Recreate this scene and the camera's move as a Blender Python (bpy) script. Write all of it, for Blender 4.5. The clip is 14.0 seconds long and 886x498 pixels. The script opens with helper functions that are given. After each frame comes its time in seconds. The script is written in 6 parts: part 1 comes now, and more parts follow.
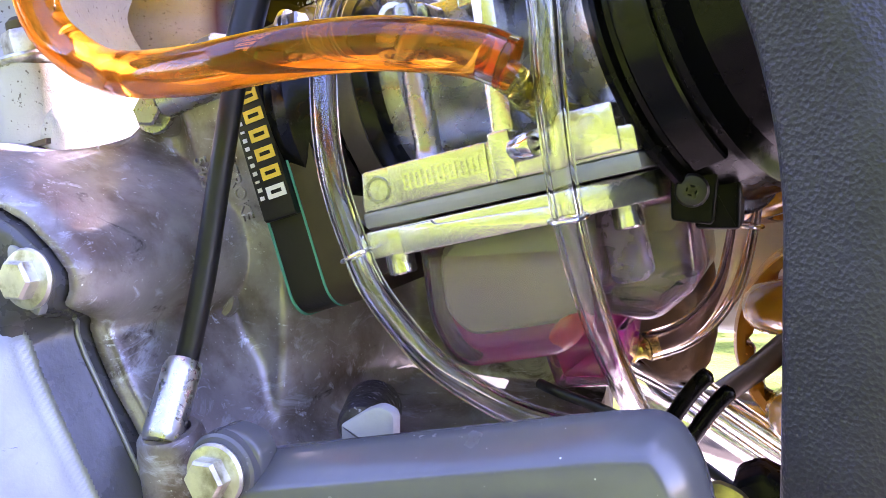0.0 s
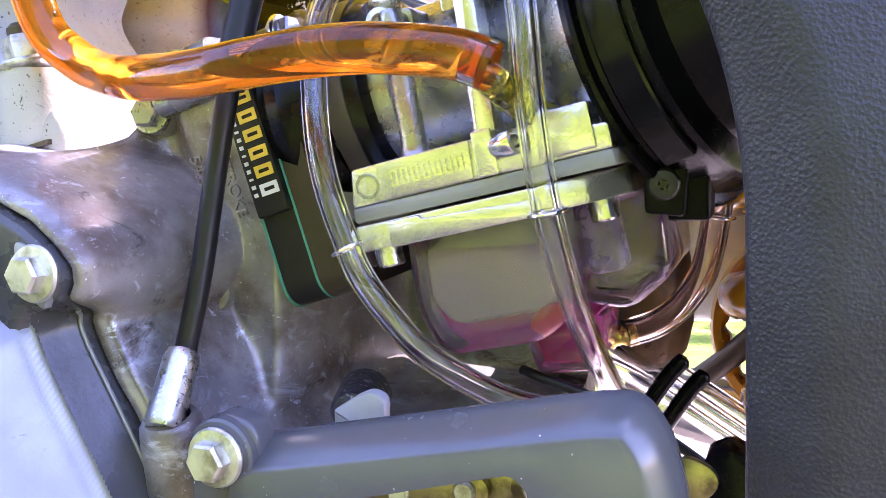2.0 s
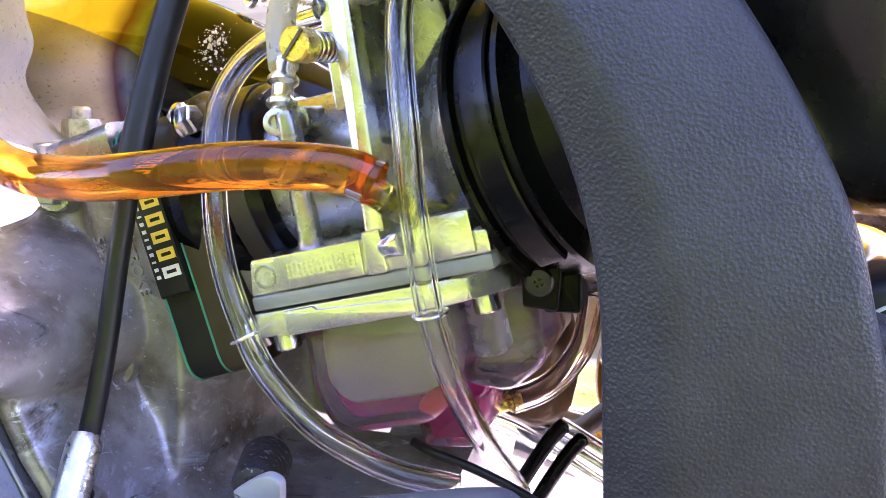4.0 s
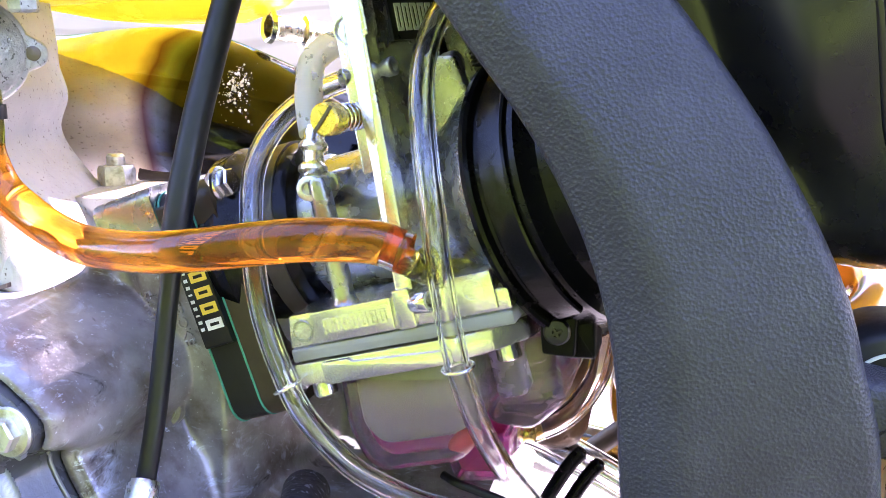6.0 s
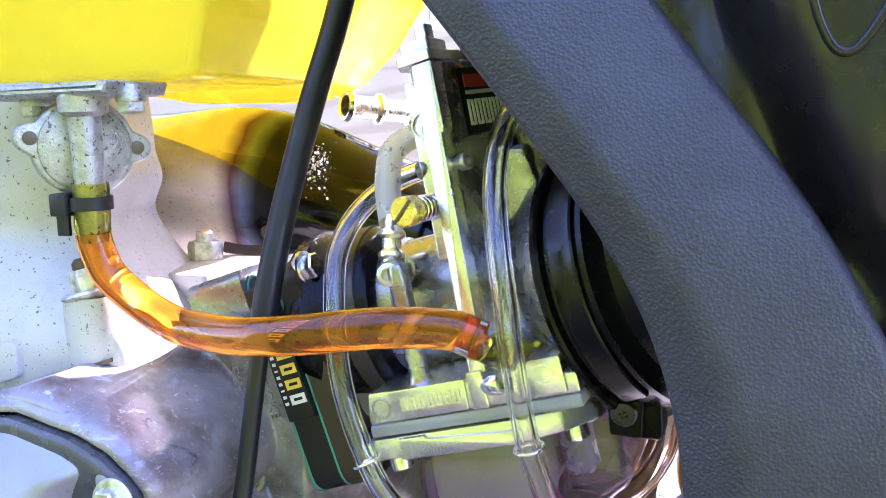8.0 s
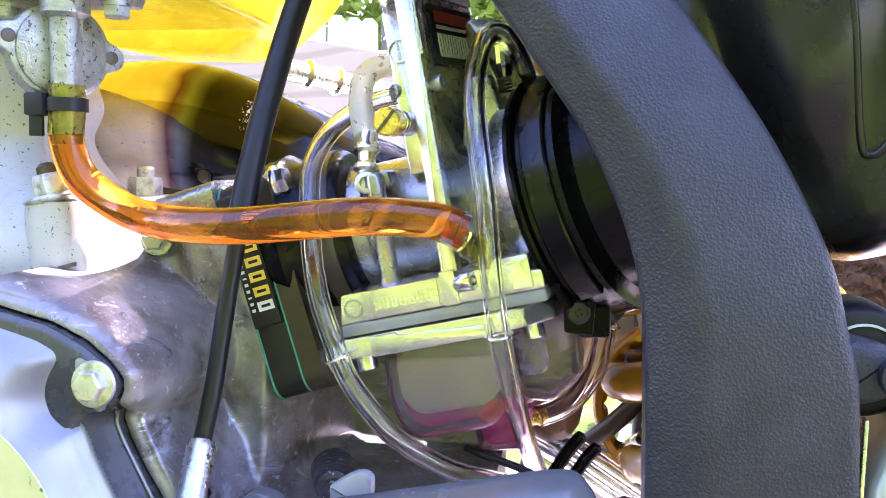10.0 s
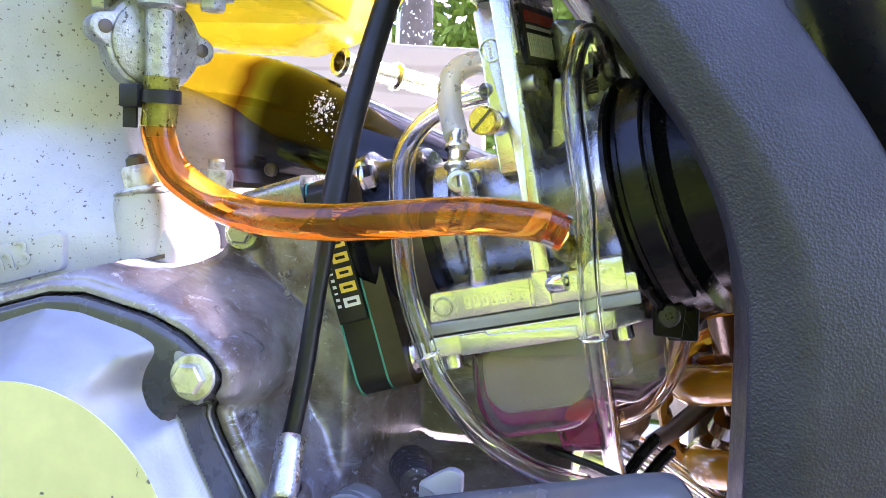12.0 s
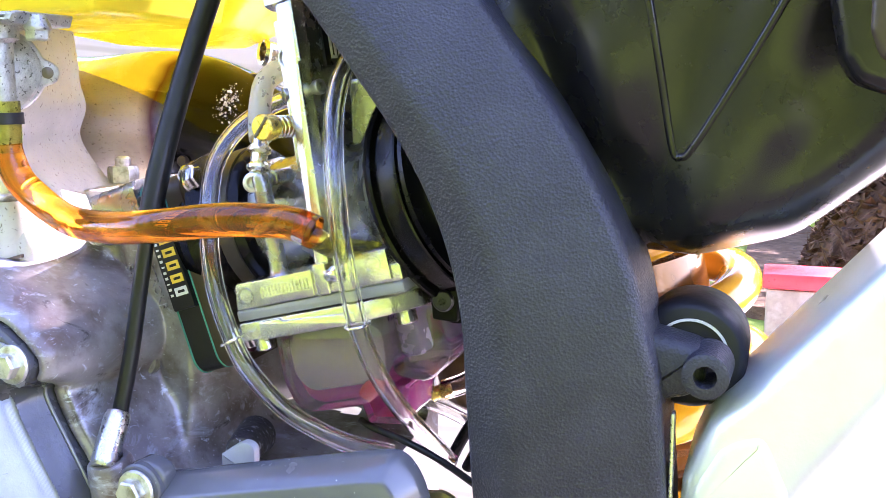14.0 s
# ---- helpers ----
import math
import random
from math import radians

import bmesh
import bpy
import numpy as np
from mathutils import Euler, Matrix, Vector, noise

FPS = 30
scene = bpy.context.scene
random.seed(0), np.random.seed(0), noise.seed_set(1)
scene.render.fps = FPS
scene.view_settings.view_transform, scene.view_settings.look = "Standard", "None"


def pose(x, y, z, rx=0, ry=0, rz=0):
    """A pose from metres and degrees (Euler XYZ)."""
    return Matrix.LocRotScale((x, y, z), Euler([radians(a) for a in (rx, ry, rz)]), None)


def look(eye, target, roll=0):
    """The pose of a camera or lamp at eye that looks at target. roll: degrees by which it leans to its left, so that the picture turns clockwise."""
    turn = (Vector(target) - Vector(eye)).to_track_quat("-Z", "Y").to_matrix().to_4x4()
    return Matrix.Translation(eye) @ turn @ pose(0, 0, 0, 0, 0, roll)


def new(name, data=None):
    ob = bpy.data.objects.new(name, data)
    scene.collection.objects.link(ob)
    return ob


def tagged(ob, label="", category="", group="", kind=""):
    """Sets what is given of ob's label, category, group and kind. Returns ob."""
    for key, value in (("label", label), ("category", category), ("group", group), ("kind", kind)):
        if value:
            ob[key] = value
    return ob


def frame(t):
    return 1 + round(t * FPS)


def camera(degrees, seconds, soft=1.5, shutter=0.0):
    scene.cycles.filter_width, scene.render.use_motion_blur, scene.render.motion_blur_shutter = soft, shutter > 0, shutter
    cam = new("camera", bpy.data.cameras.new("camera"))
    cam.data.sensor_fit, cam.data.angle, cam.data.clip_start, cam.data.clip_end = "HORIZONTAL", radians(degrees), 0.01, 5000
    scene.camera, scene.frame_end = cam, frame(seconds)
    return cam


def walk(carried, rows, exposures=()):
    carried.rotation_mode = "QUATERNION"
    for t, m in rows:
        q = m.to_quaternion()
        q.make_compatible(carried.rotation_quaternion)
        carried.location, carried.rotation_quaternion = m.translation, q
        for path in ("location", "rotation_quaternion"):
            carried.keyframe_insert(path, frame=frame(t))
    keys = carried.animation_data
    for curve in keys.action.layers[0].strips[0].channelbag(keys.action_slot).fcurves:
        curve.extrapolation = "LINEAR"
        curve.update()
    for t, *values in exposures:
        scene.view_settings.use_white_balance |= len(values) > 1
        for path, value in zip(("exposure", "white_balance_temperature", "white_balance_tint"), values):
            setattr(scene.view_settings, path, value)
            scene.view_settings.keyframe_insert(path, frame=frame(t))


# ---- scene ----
cam = camera(52.5, 14.0, soft=0.6)
METRES, EYE, TILT, LEAN, TURN = 0.43, 0.60, -8.0, 0.0, 22.0
# the bike leans on its stand, towards the camera
BIKE = pose(0, 0.24, 0, 2.0, 0, 0) @ pose(0, -0.24, 0)
EXPOSURE = 3.05
ROWS = [
    (0.0, 0.0, 0.0, 0.0, 0.0, 0.0, -0.0),
    (0.5, 0.0133, -0.0061, -0.0063, 0.0, 0.2, 0.3),
    (1.0, 0.0144, -0.0109, -0.0048, -0.14, -0.12, 0.67),
    (1.5, 0.0061, -0.0201, -0.0096, -0.31, -0.02, 0.55),
    (2.0, 0.002, -0.025, -0.0014, -0.64, -0.29, 0.53),
    (2.5, -0.0126, -0.034, -0.0007, -0.8, -0.1, 0.04),
    (3.0, -0.019, -0.0431, 0.003, -0.91, -0.54, 0.13),
    (3.5, 0.0075, -0.0597, 0.0433, -4.27, -0.66, -0.06),
    (3.7, 0.0183, -0.0586, 0.0532, -5.41, -1.00, 0.12),
    (5.8, 0.0157, -0.0860, 0.1115, -4.82, -4.34, 1.91),
    (6.0, 0.0078, -0.0999, 0.1158, -5.03, -3.24, 2.01),
    (6.5, -0.0144, -0.1413, 0.1459, -6.76, -4.18, 1.39),
    (7.0, -0.0093, -0.1746, 0.1934, -7.47, -5.72, 0.95),
    (7.5, -0.0066, -0.1705, 0.2138, -4.34, -6.29, 1.53),
    (8.0, 0.0005, -0.1334, 0.1437, -1.00, -0.22, 2.02),
    (8.2, -0.0094, -0.1270, 0.1040, -2.53, 1.12, 1.89),
    (10.3, -0.1199, -0.1728, 0.0495, -11.64, 2.92, -0.41),
    (10.5, -0.136, -0.1694, 0.0519, -11.74, 3.48, -0.92),
    (11.0, -0.152, -0.1709, 0.0537, -11.16, 3.46, -1.24),
    (11.5, -0.1706, -0.1649, 0.0566, -11.08, 2.76, -1.56),
    (12.0, -0.1601, -0.1614, 0.0523, -10.82, 1.97, -1.13),
    (12.5, -0.1302, -0.1686, 0.053, -10.03, 0.98, -0.02),
    (13.0, -0.0601, -0.2008, 0.0655, -7.44, 0.06, -0.12),
    (13.5, 0.071, -0.2124, 0.0993, -1.85, -0.78, -0.21),
    (14.0, 0.1086, -0.2473, 0.0926, -1.42, -1.84, 0.73),
]
walk(cam, [(t, BIKE @ pose(0, 0, EYE, TILT, LEAN, TURN) @ pose(METRES * x, METRES * y, METRES * z, 90 + pitch, roll, yaw)) for t, x, y, z, yaw, pitch, roll in ROWS],
     exposures=[(0.0, EXPOSURE + 0.36, 6150, 54), (3.0, EXPOSURE + 0.30, 6150, 52), (6.0, EXPOSURE + 0.57, 5950, 47), (7.5, EXPOSURE + 0.60, 5800, 45),
                (8.0, EXPOSURE + 0.44, 5750, 46), (10.5, EXPOSURE + 0.40, 5950, 48), (12.5, EXPOSURE + 0.23, 5850, 46), (14.0, EXPOSURE + 0.52, 6050, 47)])

# ---- world and sun ----
SUN_AZ, SUN_EL = 60.0, 46.0   # degrees: azimuth from +x towards +y
world = bpy.data.worlds.new("sky")
scene.world = world
world.use_nodes = True
wn, wl = world.node_tree.nodes, world.node_tree.links
sky = wn.new("ShaderNodeTexSky")
sky.sky_type, sky.sun_disc = "NISHITA", False
sky.sun_elevation, sky.sun_rotation = radians(SUN_EL), radians(90 - SUN_AZ)
wl.new(sky.outputs[0], wn["Background"].inputs[0])
wn["Background"].inputs[1].default_value = 0.15
sun_dir = Vector((math.cos(radians(SUN_EL)) * math.cos(radians(SUN_AZ)), math.cos(radians(SUN_EL)) * math.sin(radians(SUN_AZ)), math.sin(radians(SUN_EL))))
sun = new("sun", bpy.data.lights.new("sun", "SUN"))
sun.data.energy, sun.data.angle, sun.data.color = 3.8, radians(0.5), (1.0, 0.95, 0.87)
sun.matrix_world = look(sun_dir * 6, (0, 0, 0))


# ---- materials ----
def mat(name, base, rough=0.5, metal=0.0, vary=0.12, scale=60.0, grain=0.0, grain_scale=900.0, spots=None, spot_scale=400.0,
        spot_at=0.66, clear=0.0, ior=1.45, trans=0.0, rough_vary=0.1, second=None, second_at=0.55, second_scale=35.0, spec=0.5, coat=0.0):
    """A surface with broad tone variation, fine grain relief, specks of dirt and, if given, a second tone in patches."""
    m = bpy.data.materials.new(name)
    m.use_nodes = True
    n, l = m.node_tree.nodes, m.node_tree.links
    b = n["Principled BSDF"]
    b.inputs["Metallic"].default_value, b.inputs["IOR"].default_value = metal, ior
    b.inputs["Transmission Weight"].default_value, b.inputs["Coat Weight"].default_value = trans, coat
    b.inputs["Specular IOR Level"].default_value = spec
    co = n.new("ShaderNodeTexCoord")

    def noise_node(s, detail=4.0, rough_=0.6):
        t = n.new("ShaderNodeTexNoise")
        t.inputs["Scale"].default_value, t.inputs["Detail"].default_value, t.inputs["Roughness"].default_value = s, detail, rough_
        l.new(co.outputs["Object"], t.inputs["Vector"])
        return t

    def ramp(src, lo, hi):
        r = n.new("ShaderNodeMapRange")
        r.inputs["From Min"].default_value, r.inputs["From Max"].default_value = lo, hi
        l.new(src, r.inputs["Value"])
        return r.outputs["Result"]

    def mixed(fac, a, c):
        x = n.new("ShaderNodeMix")
        x.data_type = "RGBA"
        l.new(fac, x.inputs["Factor"])
        for k, v in ((6, a), (7, c)):
            if isinstance(v, tuple):
                x.inputs[k].default_value = (*v, 1)
            else:
                l.new(v, x.inputs[k])
        return x.outputs[2]

    broad = noise_node(scale)
    lo, hi = tuple(c * (1 - vary) for c in base), tuple(min(1, c * (1 + vary)) for c in base)
    col = mixed(ramp(broad.outputs["Fac"], 0.3, 0.7), lo, hi)
    if second:
        patch = noise_node(second_scale, 6.0)
        col = mixed(ramp(patch.outputs["Fac"], second_at - 0.06, second_at + 0.1), col, second)
    if spots:
        sp = noise_node(spot_scale, 2.0)
        col = mixed(ramp(sp.outputs["Fac"], spot_at, spot_at + 0.04), col, spots)
    l.new(col, b.inputs["Base Color"])
    r = n.new("ShaderNodeMapRange")
    r.inputs["From Min"].default_value, r.inputs["From Max"].default_value = 0.3, 0.7
    r.inputs["To Min"].default_value, r.inputs["To Max"].default_value = max(0.0, rough - rough_vary), min(1.0, rough + rough_vary)
    l.new(noise_node(scale * 2.3, 5.0).outputs["Fac"], r.inputs["Value"])
    l.new(r.outputs["Result"], b.inputs["Roughness"])
    if grain:
        bump = n.new("ShaderNodeBump")
        bump.inputs["Strength"].default_value, bump.inputs["Distance"].default_value = grain, 0.0006
        l.new(noise_node(grain_scale, 3.0).outputs["Fac"], bump.inputs["Height"])
        l.new(bump.outputs["Normal"], b.inputs["Normal"])
    return m


def weather(m, tone, at, scale, wide=0.12, stretch=None):
    """Adds a further layer of ragged patches over a material's colour."""
    n, l = m.node_tree.nodes, m.node_tree.links
    b = n["Principled BSDF"]
    old = b.inputs["Base Color"].links[0].from_socket
    co, t, r, x = n.new("ShaderNodeTexCoord"), n.new("ShaderNodeTexNoise"), n.new("ShaderNodeMapRange"), n.new("ShaderNodeMix")
    t.inputs["Scale"].default_value, t.inputs["Detail"].default_value, t.inputs["Roughness"].default_value = scale, 9.0, 0.7
    t.inputs["Distortion"].default_value = 0.8
    if stretch:
        mp = n.new("ShaderNodeMapping")
        mp.inputs["Rotation"].default_value, mp.inputs["Scale"].default_value = (0, radians(stretch[0]), 0), (stretch[1], 1, stretch[2])
        l.new(co.outputs["Object"], mp.inputs["Vector"])
        l.new(mp.outputs["Vector"], t.inputs["Vector"])
    else:
        l.new(co.outputs["Object"], t.inputs["Vector"])
    r.inputs["From Min"].default_value, r.inputs["From Max"].default_value = at, at + wide
    l.new(t.outputs["Fac"], r.inputs["Value"])
    x.data_type = "RGBA"
    l.new(r.outputs["Result"], x.inputs["Factor"])
    l.new(old, x.inputs[6])
    x.inputs[7].default_value = (*tone, 1)
    l.new(x.outputs[2], b.inputs["Base Color"])
    return m


def glassy(name, tint, rough=0.02, ior=1.42):
    m = mat(name, tint, rough, vary=0.04, trans=1.0, ior=ior, rough_vary=0.015, scale=90)
    return m


CASE = mat("weathered cast aluminium", (0.325, 0.305, 0.315), 0.40, 0.5, 0.30, 45, 0.26, 520, spots=(0.62, 0.62, 0.65), spot_scale=1000, spot_at=0.69,
           second=(0.16, 0.125, 0.11), second_at=0.56, second_scale=38)
weather(CASE, (0.085, 0.072, 0.075), 0.56, 21, 0.20)
weather(CASE, (0.50, 0.52, 0.64), 0.59, 50)
weather(CASE, (0.07, 0.055, 0.05), 0.60, 48, 0.10)
weather(CASE, (0.52, 0.55, 0.68), 0.57, 75, 0.14, (14, 0.45, 1.7))
weather(CASE, (0.045, 0.035, 0.035), 0.60, 60, 0.10, (-20, 0.6, 1.5))
weather(CASE, (0.66, 0.70, 0.84), 0.60, 150, 0.09, (10, 0.6, 1.4))
weather(CASE, (0.10, 0.08, 0.07), 0.66, 260, 0.06)
CASE_DARK = mat("grimy dark casting", (0.060, 0.055, 0.062), 0.45, 0.4, 0.4, 160, 0.5, 700, spots=(0.30, 0.31, 0.36), spot_scale=420, spot_at=0.60)
COVER = mat("grey cover paint", (0.115, 0.118, 0.128), 0.20, 0.22, 0.12, 30, 0.04, 900, spots=(0.75, 0.77, 0.8), spot_scale=700, spot_at=0.74)
# ignition cover in two tones: steep side darkened, face paled for mirrored sky
COVER_DARK = mat("cover paint darkened for its steep side", (0.088, 0.089, 0.097), 0.27, 0.3, 0.12, 40, 0.1, 900, spots=(0.5, 0.5, 0.52), spot_scale=700, spot_at=0.75)
COVER_PALE = mat("pale cover tone", (0.305, 0.315, 0.34), 0.42, 0.55, 0.10, 40, 0.1, 900, spots=(0.25, 0.25, 0.26), spot_scale=330, spot_at=0.73)
TAB = mat("bare machined aluminium", (0.43, 0.44, 0.46), 0.50, 0.35, 0.10, 60, 0.1, 900, spots=(0.2, 0.2, 0.2), spot_scale=400, spot_at=0.72)
STICKER = mat("faded yellow decal", (0.62, 0.62, 0.28), 0.45, 0.0, 0.10, 50, 0.05, 900, spots=(0.12, 0.12, 0.10), spot_scale=240, spot_at=0.71)
weather(STICKER, (0.16, 0.15, 0.10), 0.69, 70, 0.03, (0, 2.6, 0.8))
weather(STICKER, (0.70, 0.70, 0.42), 0.62, 40, 0.15)
weather(COVER_PALE, (0.27, 0.275, 0.30), 0.54, 34, 0.14)
weather(COVER_PALE, (0.12, 0.12, 0.14), 0.675, 180, 0.05, (30, 0.6, 1.6))
CYL = mat("dull silver cylinder paint", (0.46, 0.455, 0.45), 0.5, 0.2, 0.10, 40, 0.25, 800, spots=(0.14, 0.12, 0.11), spot_scale=620, spot_at=0.655)
weather(CYL, (0.40, 0.40, 0.41), 0.56, 28, 0.16)
weather(CYL, (0.12, 0.10, 0.09), 0.65, 800, 0.03)
CAST = mat("bright cast alloy", (0.72, 0.72, 0.69), 0.19, 0.95, 0.14, 90, 0.30, 1300, spots=(0.38, 0.38, 0.36), spot_scale=1100, spot_at=0.66)
CAST_DULL = mat("dull cast alloy", (0.36, 0.36, 0.355), 0.26, 0.88, 0.18, 60, 0.22, 1200, spots=(0.12, 0.11, 0.10), spot_scale=900, spot_at=0.67)
TAP_CAST = mat("pitted grey die casting", (0.42, 0.43, 0.43), 0.42, 0.75, 0.25, 220, 0.7, 900, spots=(0.13, 0.13, 0.13), spot_scale=650, spot_at=0.62, rough_vary=0.15)
CHROME = mat("bright zinc plate", (0.80, 0.80, 0.78), 0.16, 1.0, 0.06, 90, 0.05, 1500)
ZINC = mat("tarnished zinc", (0.70, 0.70, 0.66), 0.42, 0.95, 0.15, 200, 0.15, 1500, second=(0.35, 0.33, 0.26), second_scale=160)
BRASS = mat("brass", (0.83, 0.60, 0.14), 0.28, 0.9, 0.08, 150, 0.1, 1500)
BRASS_PALE = mat("pale plated brass", (0.88, 0.82, 0.62), 0.26, 1.0, 0.06, 100)
STEEL = mat("machined steel", (0.60, 0.60, 0.60), 0.30, 0.95, 0.12, 200, 0.1, 1500)
FRAME = mat("black crackle frame coat", (0.030, 0.031, 0.041), 0.46, 0.0, 0.25, 40, 1.0, 950, rough_vary=0.08, spec=0.46)
_fn, _fl = FRAME.node_tree.nodes, FRAME.node_tree.links
_bump = next(_n for _n in _fn if _n.type == "BUMP")
_bump.inputs["Distance"].default_value = 0.00022
_cell = _fn.new("ShaderNodeTexVoronoi")
_cell.feature = "SMOOTH_F1"
_cell.inputs["Scale"].default_value, _cell.inputs["Smoothness"].default_value, _cell.inputs["Detail"].default_value = 1150, 0.40, 0.5
_fl.new(next(_n for _n in _fn if _n.type == "TEX_COORD").outputs["Object"], _cell.inputs["Vector"])
_fl.new(_cell.outputs["Distance"], _bump.inputs["Height"])
RUBBER = mat("black rubber", (0.0032, 0.0032, 0.0036), 0.24, 0.0, 0.2, 60, 0.06, 900, spec=0.2)
RUBBER_WET = mat("shiny moulded rubber", (0.004, 0.004, 0.004), 0.10, 0.0, 0.2, 60, 0.03, 500, spec=0.4)
BLACK_STEEL = mat("satin black steel", (0.004, 0.004, 0.0045), 0.20, 0.0, 0.2, 90, 0.03, 1200, spec=0.3)
RUBBER_DULL = mat("dull black rubber", (0.010, 0.010, 0.013), 0.50, 0.0, 0.2, 60, 0.1, 900)
BOX = mat("black airbox plastic", (0.0100, 0.0092, 0.0098), 0.26, 0.0, 0.2, 25, 0.10, 160, rough_vary=0.08, spec=0.46)
REED = mat("black composite", (0.011, 0.010, 0.010), 0.42, 0.0, 0.15, 90, 0.15, 1300)
REED_BROWN = mat("dark brown insulator", (0.045, 0.032, 0.020), 0.40, 0.0, 0.15, 90, 0.12, 1300)
GASKET_GREEN = mat("teal gasket paper", (0.05, 0.30, 0.25), 0.6)
GASKET_GREY = mat("grey gasket", (0.30, 0.31, 0.35), 0.45, 0.1, 0.06, 80)
CABLE = mat("black cable sheath", (0.006, 0.006, 0.008), 0.42, 0.0, 0.2, 80)
SCREW_GREY = mat("grey plated screw", (0.018, 0.018, 0.020), 0.42, 0.0, 0.1, 150)
TANK = mat("yellow tank plastic", (0.82, 0.70, 0.015), 0.22, 0.0, 0.04, 14, 0.03, 300, coat=0.3)
TANK_DEEP = mat("amber yellow plastic", (0.82, 0.68, 0.012), 0.25, 0.0, 0.06, 14, 0.03, 300)
SPRING = mat("golden yellow spring paint", (0.58, 0.28, 0.006), 0.15, 0.05, 0.06, 30, coat=0.6)
FUEL_HOSE = mat("amber fuel hose", (0.98, 0.31, 0.014), 0.04, vary=0.06, trans=0.93, ior=1.40, rough_vary=0.02, scale=90)
HOSE_YELLOW = glassy("yellowed hose end", (0.78, 0.70, 0.10), 0.06, 1.40)
CLEAR = glassy("clear vinyl hose", (0.98, 0.98, 0.95), 0.02, 1.48)
CLEAR_PINK = glassy("fuel-stained vinyl hose", (0.98, 0.88, 0.82), 0.03, 1.48)
BOWL = mat("translucent float bowl", (0.90, 0.75, 0.95), 0.12, trans=0.96, coat=0.5, vary=0.05, ior=1.25, rough_vary=0.05)
FUEL = mat("pink premix fuel", (0.94, 0.72, 0.84), 0.08, trans=0.92, vary=0.05, ior=1.15, rough_vary=0.03)
FUEL_DEEP = mat("deep magenta fuel", (0.62, 0.05, 0.28), 0.15, trans=0.35, vary=0.08, ior=1.2, rough_vary=0.03)
JET = mat("violet translucent nylon", (0.50, 0.42, 0.72), 0.25, trans=0.55, vary=0.05, ior=1.2)
CLAMP = mat("dull black clamp steel", (0.004, 0.004, 0.0045), 0.42, 0.0, 0.2, 90, 0.05, 1200, spec=0.12)
RED_PLASTIC = mat("red plastic", (0.85, 0.06, 0.03), 0.3, trans=0.3)
DAMPER = mat("dark golden damper body", (0.13, 0.055, 0.012), 0.20, 0.5, 0.2, 60, coat=0.5)
AMBER = mat("amber anodised alloy", (0.55, 0.26, 0.015), 0.18, 0.55, 0.10, 60, coat=0.4)
FLOAT = mat("grey float", (0.31, 0.38, 0.28), 0.5, 0.0, 0.12, 40)
BLACK_INK = mat("black label", (0.006, 0.006, 0.006), 0.35)
RED_INK = mat("red label ink", (0.50, 0.05, 0.03), 0.4)
WHITE_INK = mat("white label ink", (0.80, 0.80, 0.78), 0.45)
YELLOW_INK = mat("yellow label ink", (0.85, 0.60, 0.05), 0.45)
SWING = mat("bare aluminium swingarm", (0.76, 0.82, 0.78), 0.36, 0.6, 0.06, 30, 0.1, 700)
BROWN = mat("brown anodised reservoir", (0.13, 0.075, 0.035), 0.36, 0.4, 0.25, 70, 0.2, 700, second=(0.06, 0.035, 0.02), second_scale=60)
CHAIN = mat("oily brass-toned chain steel", (0.36, 0.31, 0.13), 0.35, 0.9, 0.2, 90, 0.2, 900, second=(0.12, 0.09, 0.05), second_scale=120)
DARK_METAL = mat("oily dark metal", (0.10, 0.085, 0.07), 0.4, 0.7, 0.2, 60, 0.2, 700)
RED_LID = mat("red plastic lid", (0.65, 0.03, 0.04), 0.35)
TAN_BOX = mat("weathered tan box", (0.26, 0.20, 0.15), 0.6, 0.0, 0.2, 30, 0.2, 400, second=(0.36, 0.30, 0.24), second_scale=18)


for _m in (TANK, TANK_DEEP):
    _t, _l = _m.node_tree.nodes, _m.node_tree.links
    _b, _x, _s = _t["Principled BSDF"], _t.new("ShaderNodeMixShader"), _t.new("ShaderNodeBsdfTranslucent")
    _s.inputs["Color"].default_value = (0.92, 0.82, 0.06, 1)
    _x.inputs[0].default_value = 0.42
    _l.new(_b.outputs[0], _x.inputs[1])
    _l.new(_s.outputs[0], _x.inputs[2])
    _l.new(_x.outputs[0], _t["Material Output"].inputs["Surface"])


